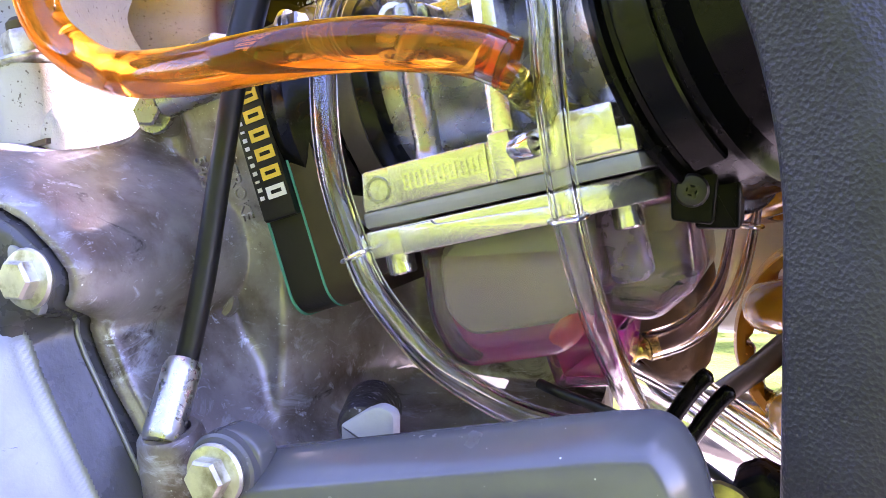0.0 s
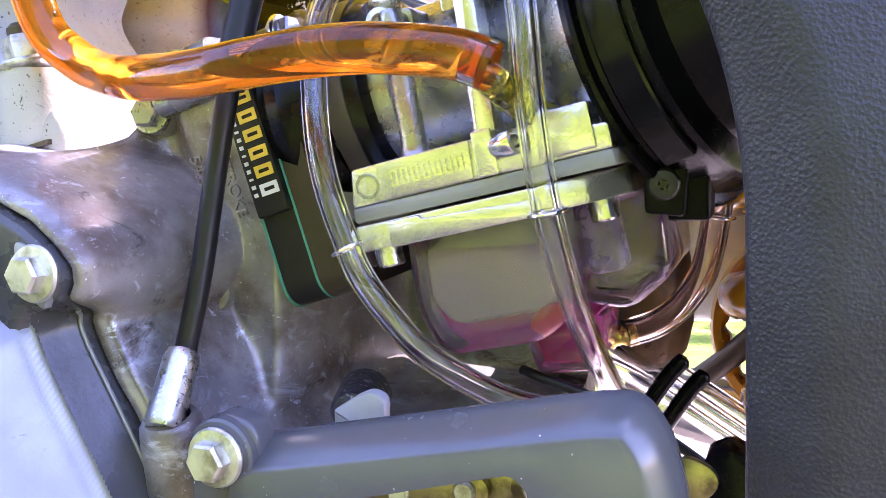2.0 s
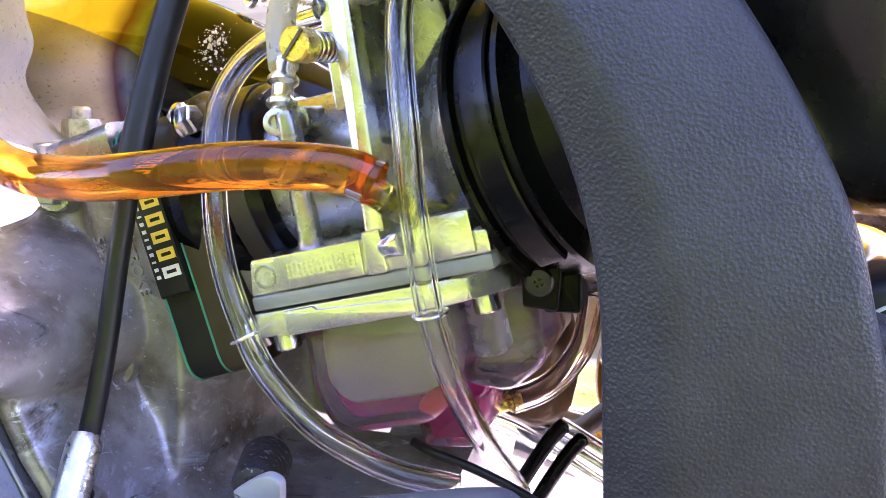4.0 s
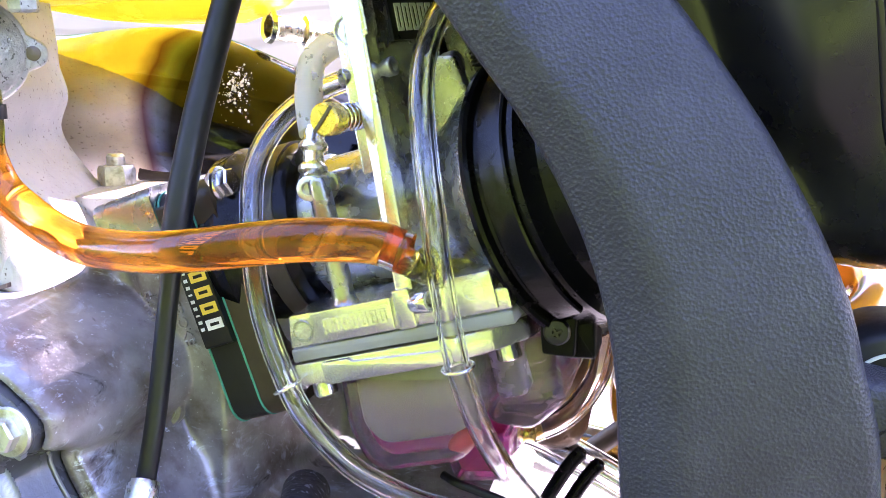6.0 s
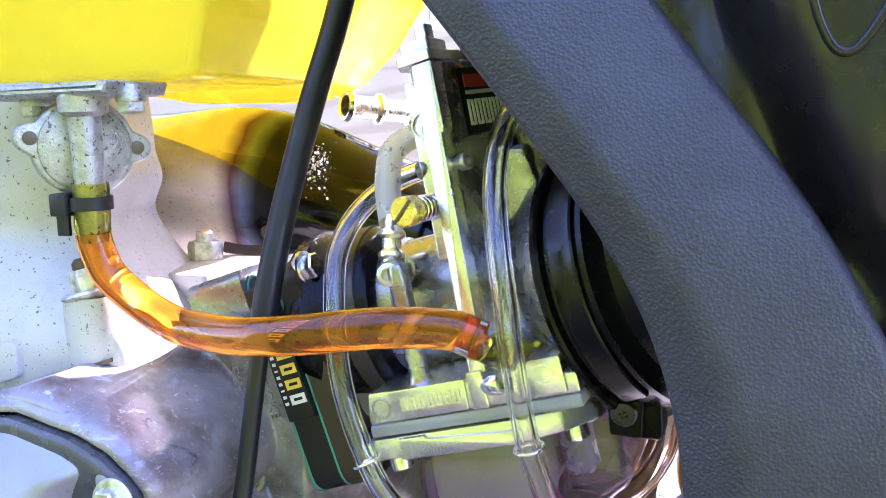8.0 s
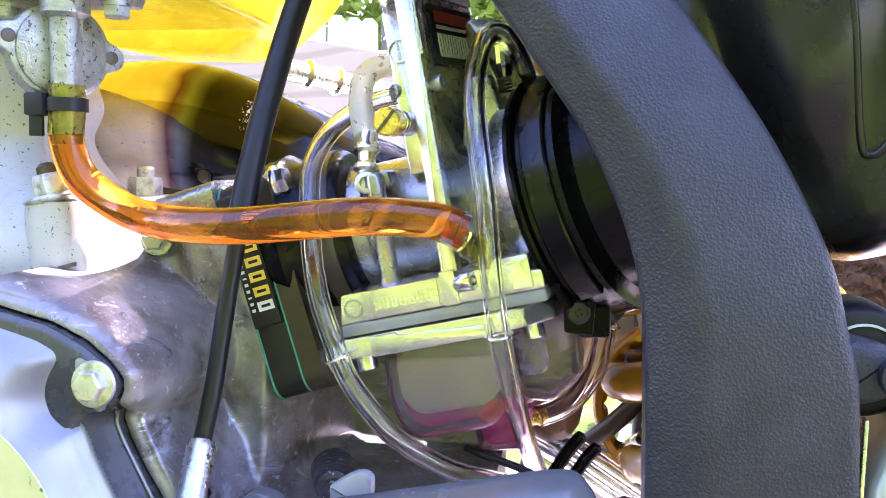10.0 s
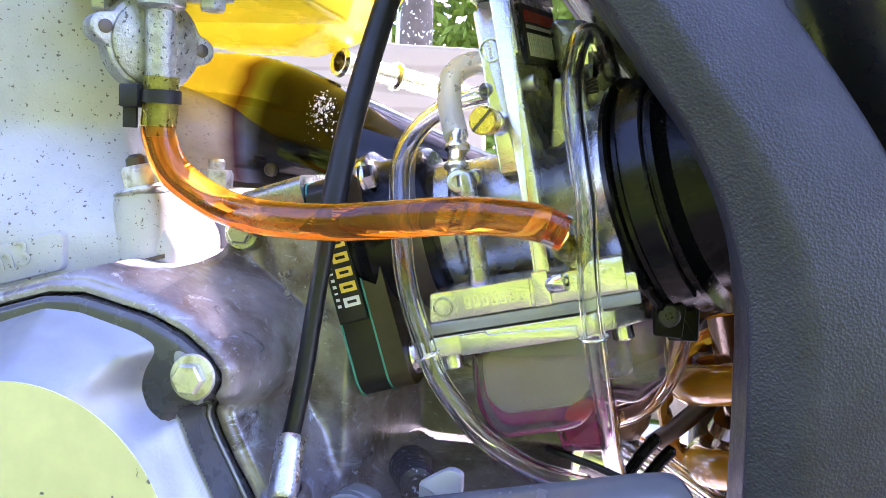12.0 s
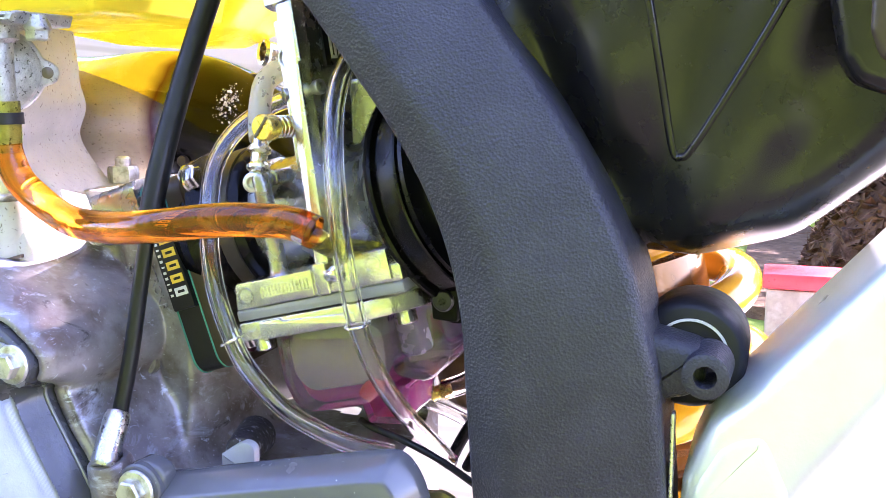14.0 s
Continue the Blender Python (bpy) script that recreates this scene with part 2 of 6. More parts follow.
def heat_tinted():
    """Polished steel pipe with straw, brown and blue tempering bands along its length."""
    m = mat("heat-tinted steel pipe", (0.5, 0.5, 0.5), 0.09, 1.0, 0.1, 30, 0.03, 500, rough_vary=0.05)
    n, l = m.node_tree.nodes, m.node_tree.links
    co, sep, ramp = n.new("ShaderNodeTexCoord"), n.new("ShaderNodeSeparateXYZ"), n.new("ShaderNodeValToRGB")
    no, ad = n.new("ShaderNodeTexNoise"), n.new("ShaderNodeMath")
    l.new(co.outputs["Object"], sep.inputs[0])
    no.inputs["Scale"].default_value = 25
    l.new(co.outputs["Object"], no.inputs["Vector"])
    ad.operation = "MULTIPLY_ADD"
    l.new(no.outputs["Fac"], ad.inputs[0])
    ad.inputs[1].default_value = 0.016
    l.new(sep.outputs["X"], ad.inputs[2])
    mr = n.new("ShaderNodeMapRange")
    mr.inputs["From Min"].default_value, mr.inputs["From Max"].default_value = 0.0, 0.16
    l.new(ad.outputs[0], mr.inputs["Value"])
    l.new(mr.outputs["Result"], ramp.inputs["Fac"])
    e = ramp.color_ramp.elements
    e[0].position, e[0].color = 0.0, (0.93, 0.87, 0.78, 1)
    e[1].position, e[1].color = 1.0, (0.030, 0.029, 0.028, 1)
    for p, c in ((0.40, (0.92, 0.88, 0.80, 1)), (0.54, (0.84, 0.74, 0.58, 1)), (0.59, (0.16, 0.08, 0.10, 1)), (0.63, (0.20, 0.25, 0.36, 1)), (0.68, (0.035, 0.035, 0.034, 1))):
        x = e.new(p)
        x.color = c
    l.new(ramp.outputs["Color"], n["Principled BSDF"].inputs["Base Color"])
    return m


PIPE = heat_tinted()


# ---- building helpers ----
ORIGIN = {}


def thing(name, at, label, category, group="", m=None):
    """A thing of the bike: an Empty at its base, leaning with the bike. Its parts are given in bike coordinates."""
    ob = new(name)
    ob.empty_display_size = 0.01
    ob.matrix_world = (BIKE if m is None else m) @ Matrix.Translation(at)
    ORIGIN[ob.name] = Vector(at)
    return tagged(ob, label, category, group)


def part(name, bm, material, parent, label="", sharp=38, smooth=True):
    base = ORIGIN[parent.name]
    bmesh.ops.translate(bm, verts=bm.verts, vec=-base)
    bmesh.ops.recalc_face_normals(bm, faces=bm.faces)
    me = bpy.data.meshes.new(name)
    bm.to_mesh(me)
    bm.free()
    me.materials.append(material)
    if smooth:
        me.polygons.foreach_set("use_smooth", [True] * len(me.polygons))
        me.set_sharp_from_angle(angle=radians(sharp))
    ob = new(name, me)
    ob.parent = parent
    ORIGIN[ob.name] = base
    return tagged(ob, label)


def join(bm, other, m=None):
    """Adds the bmesh other, moved by m, to bm."""
    if m is not None:
        bmesh.ops.transform(other, matrix=m, verts=other.verts)
    me = bpy.data.meshes.new("tmp")
    other.to_mesh(me)
    other.free()
    bm.from_mesh(me)
    bpy.data.meshes.remove(me)
    return bm


def rounded(points, radii, steps=5):
    """A polygon of (a, b) with rounded corners."""
    out, n = [], len(points)
    for i, p in enumerate(points):
        r = radii[i] if isinstance(radii, (list, tuple)) else radii
        p, a, b = Vector(p), Vector(points[i - 1]), Vector(points[(i + 1) % n])
        if r <= 0:
            out.append(tuple(p))
            continue
        da, db = (a - p), (b - p)
        half = da.angle(db) / 2
        cut = min(r / max(math.tan(half), 1e-3), da.length * 0.48, db.length * 0.48)
        q, s = p + da.normalized() * cut, p + db.normalized() * cut
        for k in range(steps + 1):
            t = k / steps
            out.append(tuple((1 - t) ** 2 * q + 2 * t * (1 - t) * p + t * t * s))
    return out


def prism(outline, y0, y1, bevel=0.0, m=None, seg=2, both=False):
    """An outline of (x, z), extruded from y0 to y1; bevel rounds the rim at y0 (and at y1 with both)."""
    bm = bmesh.new()
    s = 1 if y1 > y0 else -1
    prof = []
    if bevel:
        for k in range(seg + 1):
            a = math.pi / 2 * k / seg
            prof.append((y0 + s * bevel * (1 - math.sin(a)), bevel * (1 - math.cos(a))))
        prof = prof[::-1]
    else:
        prof.append((y0, 0.0))
    if bevel and both:
        for k in range(seg + 1):
            a = math.pi / 2 * k / seg
            prof.append((y1 - s * bevel * (1 - math.sin(a)), bevel * (1 - math.cos(a))))
    else:
        prof.append((y1, 0.0))
    # order the rings from the y0 cap to the y1 cap
    n = len(outline)
    pts = [Vector(p) for p in outline]
    area = sum(pts[i - 1].x * pts[i].y - pts[i].x * pts[i - 1].y for i in range(n))
    sign = 1 if area > 0 else -1
    norm = []
    for i in range(n):
        e1, e2 = (pts[i] - pts[i - 1]), (pts[(i + 1) % n] - pts[i])
        n1 = Vector((-e1.y, e1.x)).normalized() * sign if e1.length > 1e-9 else Vector((0, 0))
        n2 = Vector((-e2.y, e2.x)).normalized() * sign if e2.length > 1e-9 else Vector((0, 0))
        v = n1 + n2
        v = v.normalized() if v.length > 1e-6 else n1
        norm.append(v / max(0.5, v.dot(n1)))
    rings = []
    for y, inset in prof:
        rings.append([bm.verts.new((p.x + v.x * inset, y, p.y + v.y * inset)) for p, v in zip(pts, norm)])
    for a, b in zip(rings, rings[1:]):
        for i in range(n):
            bm.faces.new((a[i - 1], a[i], b[i], b[i - 1]))
    bm.faces.new(rings[0])
    bm.faces.new(rings[-1][::-1])
    if m is not None:
        bmesh.ops.transform(bm, matrix=m, verts=bm.verts)
    return bm


def block(c, size, bevel=0.0006, m=None, seg=2):
    bm = bmesh.new()
    bmesh.ops.create_cube(bm, size=1.0, matrix=Matrix.Translation(c) @ Matrix.Diagonal((*size, 1)))
    if bevel:
        bmesh.ops.bevel(bm, geom=bm.edges[:], offset=bevel, segments=seg, profile=0.5, affect="EDGES", clamp_overlap=True)
    if m is not None:
        bmesh.ops.transform(bm, matrix=m, verts=bm.verts)
    return bm


def lathe(p0, way, profile, segs=32, m=None, cap=True, facets=None):
    """Turns a profile of (distance along way, radius) round the axis from p0."""
    bm = bmesh.new()
    q = Vector(way).normalized().to_track_quat("Z", "Y").to_matrix()
    rings = []
    for d, r in profile:
        ring = []
        for k in range(segs):
            a = 2 * math.pi * k / segs
            ring.append(bm.verts.new(Vector(p0) + q @ Vector((r * math.cos(a), r * math.sin(a), d))))
        rings.append(ring)
    for a, b in zip(rings, rings[1:]):
        for k in range(segs):
            bm.faces.new((a[k - 1], a[k], b[k], b[k - 1]))
    if cap:
        bm.faces.new(rings[0])
        bm.faces.new(rings[-1][::-1])
    if m is not None:
        bmesh.ops.transform(bm, matrix=m, verts=bm.verts)
    return bm


def spline(points, per=8):
    """A smooth run through the points (Catmull-Rom)."""
    p = [Vector(v) for v in points]
    p = [2 * p[0] - p[1]] + p + [2 * p[-1] - p[-2]]
    out = []
    for i in range(1, len(p) - 2):
        a, b, c, d = p[i - 1:i + 3]
        for k in range(per):
            t = k / per
            out.append(0.5 * ((2 * b) + (c - a) * t + (2 * a - 5 * b + 4 * c - d) * t * t + (3 * b - a - 3 * c + d) * t ** 3))
    out.append(p[-2])
    return out


def tube(points, radius, inner=0.0, segs=20, per=8, smooth_path=True, closed_ends=True):
    """A round tube along a path; radius is a number or a function of 0..1; inner gives it a bore."""
    path = spline(points, per) if smooth_path else [Vector(v) for v in points]
    bm = bmesh.new()
    n = len(path)
    side = None
    outer, bore = [], []
    for i, p in enumerate(path):
        t = (path[min(i + 1, n - 1)] - path[max(i - 1, 0)]).normalized()
        if side is None:
            side = t.orthogonal().normalized()
        side = (side - t * side.dot(t)).normalized()
        up = t.cross(side)
        r = radius(i / (n - 1)) if callable(radius) else radius
        dirs = [side * math.cos(2 * math.pi * k / segs) + up * math.sin(2 * math.pi * k / segs) for k in range(segs)]
        outer.append([bm.verts.new(p + d * r) for d in dirs])
        if inner:
            bore.append([bm.verts.new(p + d * (r * inner)) for d in dirs])
    for rows in (outer, bore):
        for a, b in zip(rows, rows[1:]):
            for k in range(segs):
                bm.faces.new((a[k - 1], a[k], b[k], b[k - 1]) if rows is outer else (b[k - 1], b[k], a[k], a[k - 1]))
    if inner:
        for a, b in ((outer[0], bore[0]), (bore[-1], outer[-1])):
            for k in range(segs):
                bm.faces.new((a[k], a[k - 1], b[k - 1], b[k]))
    elif closed_ends:
        bm.faces.new(outer[0][::-1])
        bm.faces.new(outer[-1])
    return bm


def hexagon(p, way, across, height, chamfer=0.12, m=None, dish=0.0):
    """A hexagon head: its base at p, standing along way."""
    r = across / math.sqrt(3)
    prof = [(0, r), (height * 0.8, r), (height, r * (1 - chamfer))]
    return lathe(p, way, prof, 6, m)


def bolt(parent, p, way, across=0.008, height=0.005, flange=0.0065, name="bolt", material=None, washer=True):
    """A hexagon bolt with a flange, as a part with its head under it."""
    p, way = Vector(p), Vector(way).normalized()
    mtl = material or ZINC
    base = part(name, lathe(p, way, [(-0.004, 0.003), (0, flange * 0.98), (0.0006, flange), (0.0014, flange * 0.94), (0.0017, flange * 0.6)], 28), mtl, parent)
    part("head", hexagon(p + way * 0.0014, way, across, height * 0.72), mtl, base, sharp=25)
    return base


def cap_screw(parent, p, way, r=0.003, height=0.004, name="screw", material=None):
    """A socket cap screw with a hollow hexagon."""
    p, way = Vector(p), Vector(way).normalized()
    body = part(name, lathe(p, way, [(-0.002, r * 0.6), (0, r * 0.97), (height * 0.9, r), (height, r * 0.88), (height, r * 0.55), (height * 0.4, r * 0.5), (height * 0.4, 0.00005)], 24),
                material or CHROME, parent)
    return body


def clip_ring(parent, p, way, r, wire=0.0005, name="wire_clip", material=None):
    """A thin wire ring round a hose with its two ends sticking out."""
    p, way = Vector(p), Vector(way).normalized()
    a = way.orthogonal().normalized()
    b = way.cross(a)
    pts = [p + (a * math.cos(t) + b * math.sin(t)) * r for t in [2 * math.pi * k / 24 for k in range(25)]]
    bm = tube(pts, wire, segs=8, per=1, smooth_path=False)
    return part(name, bm, material or CHROME, parent)


def open_mark(parent, name, material, w, h, stroke, thick, m, label=""):
    """A plain printed or cast mark: a hollow rectangle of w x h."""
    bm = bmesh.new()
    for sx, sy, lx, ly in ((-1, 0, stroke, h), (1, 0, stroke, h), (0, -1, w - 2 * stroke, stroke), (0, 1, w - 2 * stroke, stroke)):
        join(bm, block((sx * (w - stroke) / 2, sy * (h - stroke) / 2, 0), (lx, ly, thick), 0))
    bmesh.ops.transform(bm, matrix=m, verts=bm.verts)
    return part(name, bm, material, parent, label, smooth=False)



# ---- the setting: lawn, plywood, board fence, trees ----
def plain(name, bm, material, label, category, kind="structure", smooth=False):
    me = bpy.data.meshes.new(name)
    bmesh.ops.recalc_face_normals(bm, faces=bm.faces)
    bm.to_mesh(me)
    bm.free()
    me.materials.append(material)
    if smooth:
        me.polygons.foreach_set("use_smooth", [True] * len(me.polygons))
    ob = new(name, me)
    ORIGIN[ob.name] = Vector((0, 0, 0))
    return tagged(ob, label, category, kind=kind)


def ground_mat(name, a, b, c, s1, s2, rough=0.9, bump=0.5):
    m = mat(name, a, rough, 0.0, 0.2, s1, bump, s2, second=b, second_at=0.5, second_scale=s1 * 3, spots=c, spot_scale=s2, spot_at=0.62, spec=0.2)
    for n in m.node_tree.nodes:
        if n.type == "BUMP":
            n.inputs["Distance"].default_value = 0.02
    return m


LAWN = ground_mat("sunlit lawn", (0.13, 0.20, 0.028), (0.16, 0.225, 0.032), (0.06, 0.09, 0.02), 1.5, 60)
PLY = mat("weathered plywood", (0.47, 0.40, 0.31), 0.75, 0.0, 0.08, 3.0, 0.2, 60, spots=(0.25, 0.19, 0.13), spot_scale=9, spot_at=0.72)


def grained(m, light, dark, scale, stretch):
    """Flat-sawn grain: distorted rings, stretched along the board."""
    n, l = m.node_tree.nodes, m.node_tree.links
    co, mp, wv, rp = n.new("ShaderNodeTexCoord"), n.new("ShaderNodeMapping"), n.new("ShaderNodeTexWave"), n.new("ShaderNodeValToRGB")
    mp.inputs["Scale"].default_value = stretch
    l.new(co.outputs["Object"], mp.inputs["Vector"])
    l.new(mp.outputs["Vector"], wv.inputs["Vector"])
    wv.inputs["Scale"].default_value, wv.inputs["Distortion"].default_value = scale, 24.0
    wv.inputs["Detail"].default_value, wv.inputs["Detail Scale"].default_value = 3.0, 0.6
    e = rp.color_ramp.elements
    e[0].position, e[0].color, e[1].position, e[1].color = 0.05, (*dark, 1), 0.35, (*light, 1)
    l.new(wv.outputs["Fac"], rp.inputs["Fac"])
    l.new(rp.outputs["Color"], n["Principled BSDF"].inputs["Base Color"])
    return m


grained(PLY, (0.50, 0.42, 0.33), (0.41, 0.335, 0.255), 3.2, (0.6, 1.0, 2.6))
for _n in PLY.node_tree.nodes:
    if _n.type == "TEX_WAVE":
        _n.bands_direction = "Z"
FENCE = mat("weathered grey fence boards", (0.62, 0.62, 0.64), 0.8, 0.0, 0.12, 8, 0.3, 80, spots=(0.3, 0.25, 0.2), spot_scale=14, spot_at=0.72)
BARK = mat("speckled dark bark", (0.10, 0.085, 0.075), 0.85, 0.0, 0.3, 20, 0.8, 60, spots=(0.55, 0.55, 0.55), spot_scale=70, spot_at=0.60)
LEAF = mat("bright leaves", (0.10, 0.17, 0.03), 0.5, 0.0, 0.35, 3, spec=0.3)

bm = bmesh.new()
bmesh.ops.create_grid(bm, x_segments=40, y_segments=40, size=60)
for v in bm.verts:
    v.co.z = 0.04 * noise.noise(v.co * 0.3) if v.co.length > 3 else 0.0
plain("ground", bm, LAWN, "sunlit short green lawn under the bike", "lawn")

# plywood sheet lying behind the bike
sheet = prism(rounded([(-0.93, 0.0), (-0.205, 0.0), (-0.215, 0.793), (-0.33, 0.797), (-0.40, 0.810), (-0.93, 0.885)], 0.006), 1.0, 1.018, 0.003)
plain("plywood_sheet", sheet, PLY, "weathered plywood sheet standing behind the bike", "plywood", kind="structure")
pad = prism(rounded([(-3.2, 0.28), (1.4, 0.28), (1.4, 2.35), (0.02, 2.35), (0.0, 1.9), (-3.2, 1.9)], 0.02), -0.05, 0.012, 0.004)
swap = Matrix(((1, 0, 0, 0), (0, 0, 1, 0), (0, 1, 0, 0), (0, 0, 0, 1)))
plain("pavement", join(bmesh.new(), pad, swap), mat("pale sunlit concrete", (0.52, 0.49, 0.44), 0.85, 0.0, 0.1, 5, 0.3, 120, spots=(0.3, 0.28, 0.25), spot_scale=40, spot_at=0.7), "pale concrete slab beside the lawn", "pavement")

# earth tone is darkened in place of the whole bike's shadow
earth = prism(rounded([(-4.0, -1.25), (4.0, -1.05), (4.0, 0.27), (-4.0, 0.27)], 0.3), -0.05, 0.008, 0.006)
plain("bare_earth", join(bmesh.new(), earth, swap), ground_mat("earth darkened for the bike's shadow", (0.048, 0.042, 0.036), (0.066, 0.058, 0.050), (0.03, 0.026, 0.022), 4, 50), "bare earth strip under the bike, darkened in place of its shadow", "ground")

fence = tagged(new("fence"), "pale weathered wooden board fence across the lawn", "fence")
fence.location = (-3.0, 4.6, 0)
ORIGIN[fence.name] = Vector(fence.location)
rnd = random.Random(4)
for k in range(50):
    w, h = 0.096, 1.54 + rnd.uniform(-0.02, 0.02)
    c = 0.03
    o = [(-w / 2, 0.02), (w / 2, 0.02), (w / 2, h - c), (w / 2 - c, h), (-w / 2 + c, h), (-w / 2, h - c)]
    b = prism(o, 0, 0.02, 0.002)
    join_m = pose(-6.2 + k * 0.101, 4.6 + rnd.uniform(-0.004, 0.004), 0, 0, rnd.uniform(-0.6, 0.6), 0)
    part("board", join(bmesh.new(), b, join_m), FENCE, fence, smooth=False)
for z in (0.25, 1.1):
    part("rail", block((-3.72, 4.65, z), (5.0, 0.04, 0.09), 0.005), FENCE, fence)


def tree(x, y, h, r, seed):
    rnd = random.Random(seed)
    ob = tagged(new("tree"), "leafy tree with rough dark bark", "tree", "garden trees")
    ob.location = (x, y, 0)
    ORIGIN[ob.name] = Vector((x, y, 0))
    pts = [(x + rnd.uniform(-.04, .04) * k, y, h * k / 5) for k in range(6)]
    bm = tube(pts, lambda t: r * (1 - 0.6 * t), segs=14, per=4)
    for k in range(7):
        a, z0 = rnd.uniform(0, 6.28), h * rnd.uniform(0.35, 0.8)
        L = h * 0.35
        join(bm, tube([(x, y, z0), (x + L * .5 * math.cos(a), y + L * .5 * math.sin(a), z0 + L * .35), (x + L * math.cos(a), y + L * math.sin(a), z0 + L * .5)],
                      lambda t: r * 0.35 * (1 - 0.8 * t), segs=8, per=3))
    for v in bm.verts:
        v.co += 0.02 * noise.noise_vector(v.co * 9) * min(1, r * 8)
    part("trunk", bm, BARK, ob)
    verts, faces = [], []
    for k in range(3600):
        d = Vector((rnd.gauss(0, 1), rnd.gauss(0, 1), rnd.gauss(0, 0.8)))
        d = d.normalized() * rnd.uniform(0.35, 1.0) ** 0.5
        c = Vector((x, y, h * 0.82)) + Vector((d.x * h * .42, d.y * h * .42, d.z * h * .36))
        c += 0.5 * noise.noise_vector(c * 0.9)
        s, q = rnd.uniform(0.05, 0.11), Euler((rnd.uniform(0, 6), rnd.uniform(0, 6), 0)).to_matrix()
        i = len(verts)
        verts += [c + q @ Vector(p) * s for p in ((-1, 0, 0), (0, -.5, .1), (1, 0, 0), (0, .5, .1))]
        faces.append((i, i + 1, i + 2, i + 3))
    me = bpy.data.meshes.new("crown")
    me.from_pydata([v - Vector((x, y, 0)) for v in verts], [], faces)
    me.materials.append(LEAF)
    cr = new("crown", me)
    cr.parent = ob
    tagged(cr, kind="stuff")


tree(-0.62, 2.3, 5.2, 0.05, 3)
tree(-4.5, 8.5, 6.5, 0.16, 5)
tree(1.6, 9.5, 7.0, 0.18, 8)
tree(-9.5, 8.0, 6.0, 0.16, 9)
tree(6.5, 7.5, 6.0, 0.16, 11)
# two unseen trees behind the camera, added for the reflections
tree(3.5, -7.5, 6.0, 0.16, 13)
tree(-4.0, -8.5, 6.5, 0.16, 14)


def hedge(x0, x1, y, h, seed, n=9000, leaf=1.0):
    """A leafy hedge behind the fence, with twigs and gaps: one mass of leaves."""
    rnd = random.Random(seed)
    verts, faces = [], []
    for k in range(n):
        c = Vector((rnd.uniform(x0, x1), y + rnd.gauss(0, 0.35), h * rnd.random() ** 0.8))
        c += 0.35 * noise.noise_vector(c * 1.3)
        c.z = max(0.05, c.z)
        s, q = leaf * rnd.uniform(0.035, 0.085), Euler((rnd.uniform(0, 6), rnd.uniform(0, 6), 0)).to_matrix()
        i = len(verts)
        verts += [c + q @ Vector(p) * s for p in ((-1, 0, 0), (0, -.5, .1), (1, 0, 0), (0, .5, .1))]
        faces.append((i, i + 1, i + 2, i + 3))
    for k in range(160):
        a = Vector((rnd.uniform(x0, x1), y - 0.3 + rnd.gauss(0, 0.2), rnd.uniform(0.1, h * 0.6)))
        b = a + Vector((rnd.uniform(-.8, .8), rnd.uniform(-.2, .2), rnd.uniform(0.1, 1.0)))
        i = len(verts)
        verts += [a + Vector((0, 0, .008)), b, b + Vector((0, 0, .006)), a - Vector((0, 0, .008))]
        faces.append((i, i + 1, i + 2, i + 3))
    me = bpy.data.meshes.new("hedge")
    me.from_pydata(verts, [], faces)
    me.materials.append(mat("olive hedge leaves", (0.19, 0.27, 0.035), 0.6, 0.0, 0.35, 3, spec=0.2))
    return tagged(new("hedge", me), "loose olive-green garden hedge", "hedge", kind="stuff")


hedge(-9.0, 6.0, 6.2, 3.0, 21, 30000, 0.8)
hedge(-9.0, 6.0, 7.4, 3.4, 23, 16000, 1.7)
# two unseen hedges behind the camera, added for green reflections
hedge(-8.0, 8.0, -5.0, 3.4, 22, 16000, 2.1)
hedge(-10.0, 10.0, -8.5, 5.8, 24, 12000, 3.0)
bed = prism(rounded([(-0.05, 3.0), (3.5, 3.0), (3.5, 6.0), (-0.05, 6.0)], 0.2), -0.05, 0.04, 0.03)
plain("soil_bed", join(bmesh.new(), bed, swap), ground_mat("brown bark mulch", (0.085, 0.052, 0.03), (0.13, 0.085, 0.05), (0.04, 0.025, 0.02), 6, 40), "brown mulch bed at the edge of the lawn", "flower bed")
crate = thing("crate", (0.17, 2.50, 0.0), "weathered tan crate with a red lid on the grass", "crate", m=Matrix.Identity(4))
part("crate_body", block((0.166, 2.50, 0.107), (0.205, 0.16, 0.200), 0.008), TAN_BOX, crate)
part("lid", block((0.166, 2.50, 0.230), (0.225, 0.18, 0.042), 0.006), RED_LID, crate, "red plastic lid")

# heap of dead leaves and twigs behind the lawn
rnd = random.Random(12)
verts, faces = [], []
heap_h = lambda x, y: 0.62 * max(0.0, 1 - ((x - 0.80) / 0.66) ** 4) * max(0.0, 1 - ((y - 3.35) / 0.42) ** 2) ** 0.6
for i in range(41):
    for j in range(17):
        x, y = 0.12 + 1.36 * i / 40, 2.92 + 0.86 * j / 16
        verts.append(Vector((x, y, max(0.0, heap_h(x, y) - 0.02 + 0.03 * noise.noise(Vector((x, y, 0)) * 9)))))
for i in range(40):
    for j in range(16):
        faces.append((i * 17 + j, (i + 1) * 17 + j, (i + 1) * 17 + j + 1, i * 17 + j + 1))
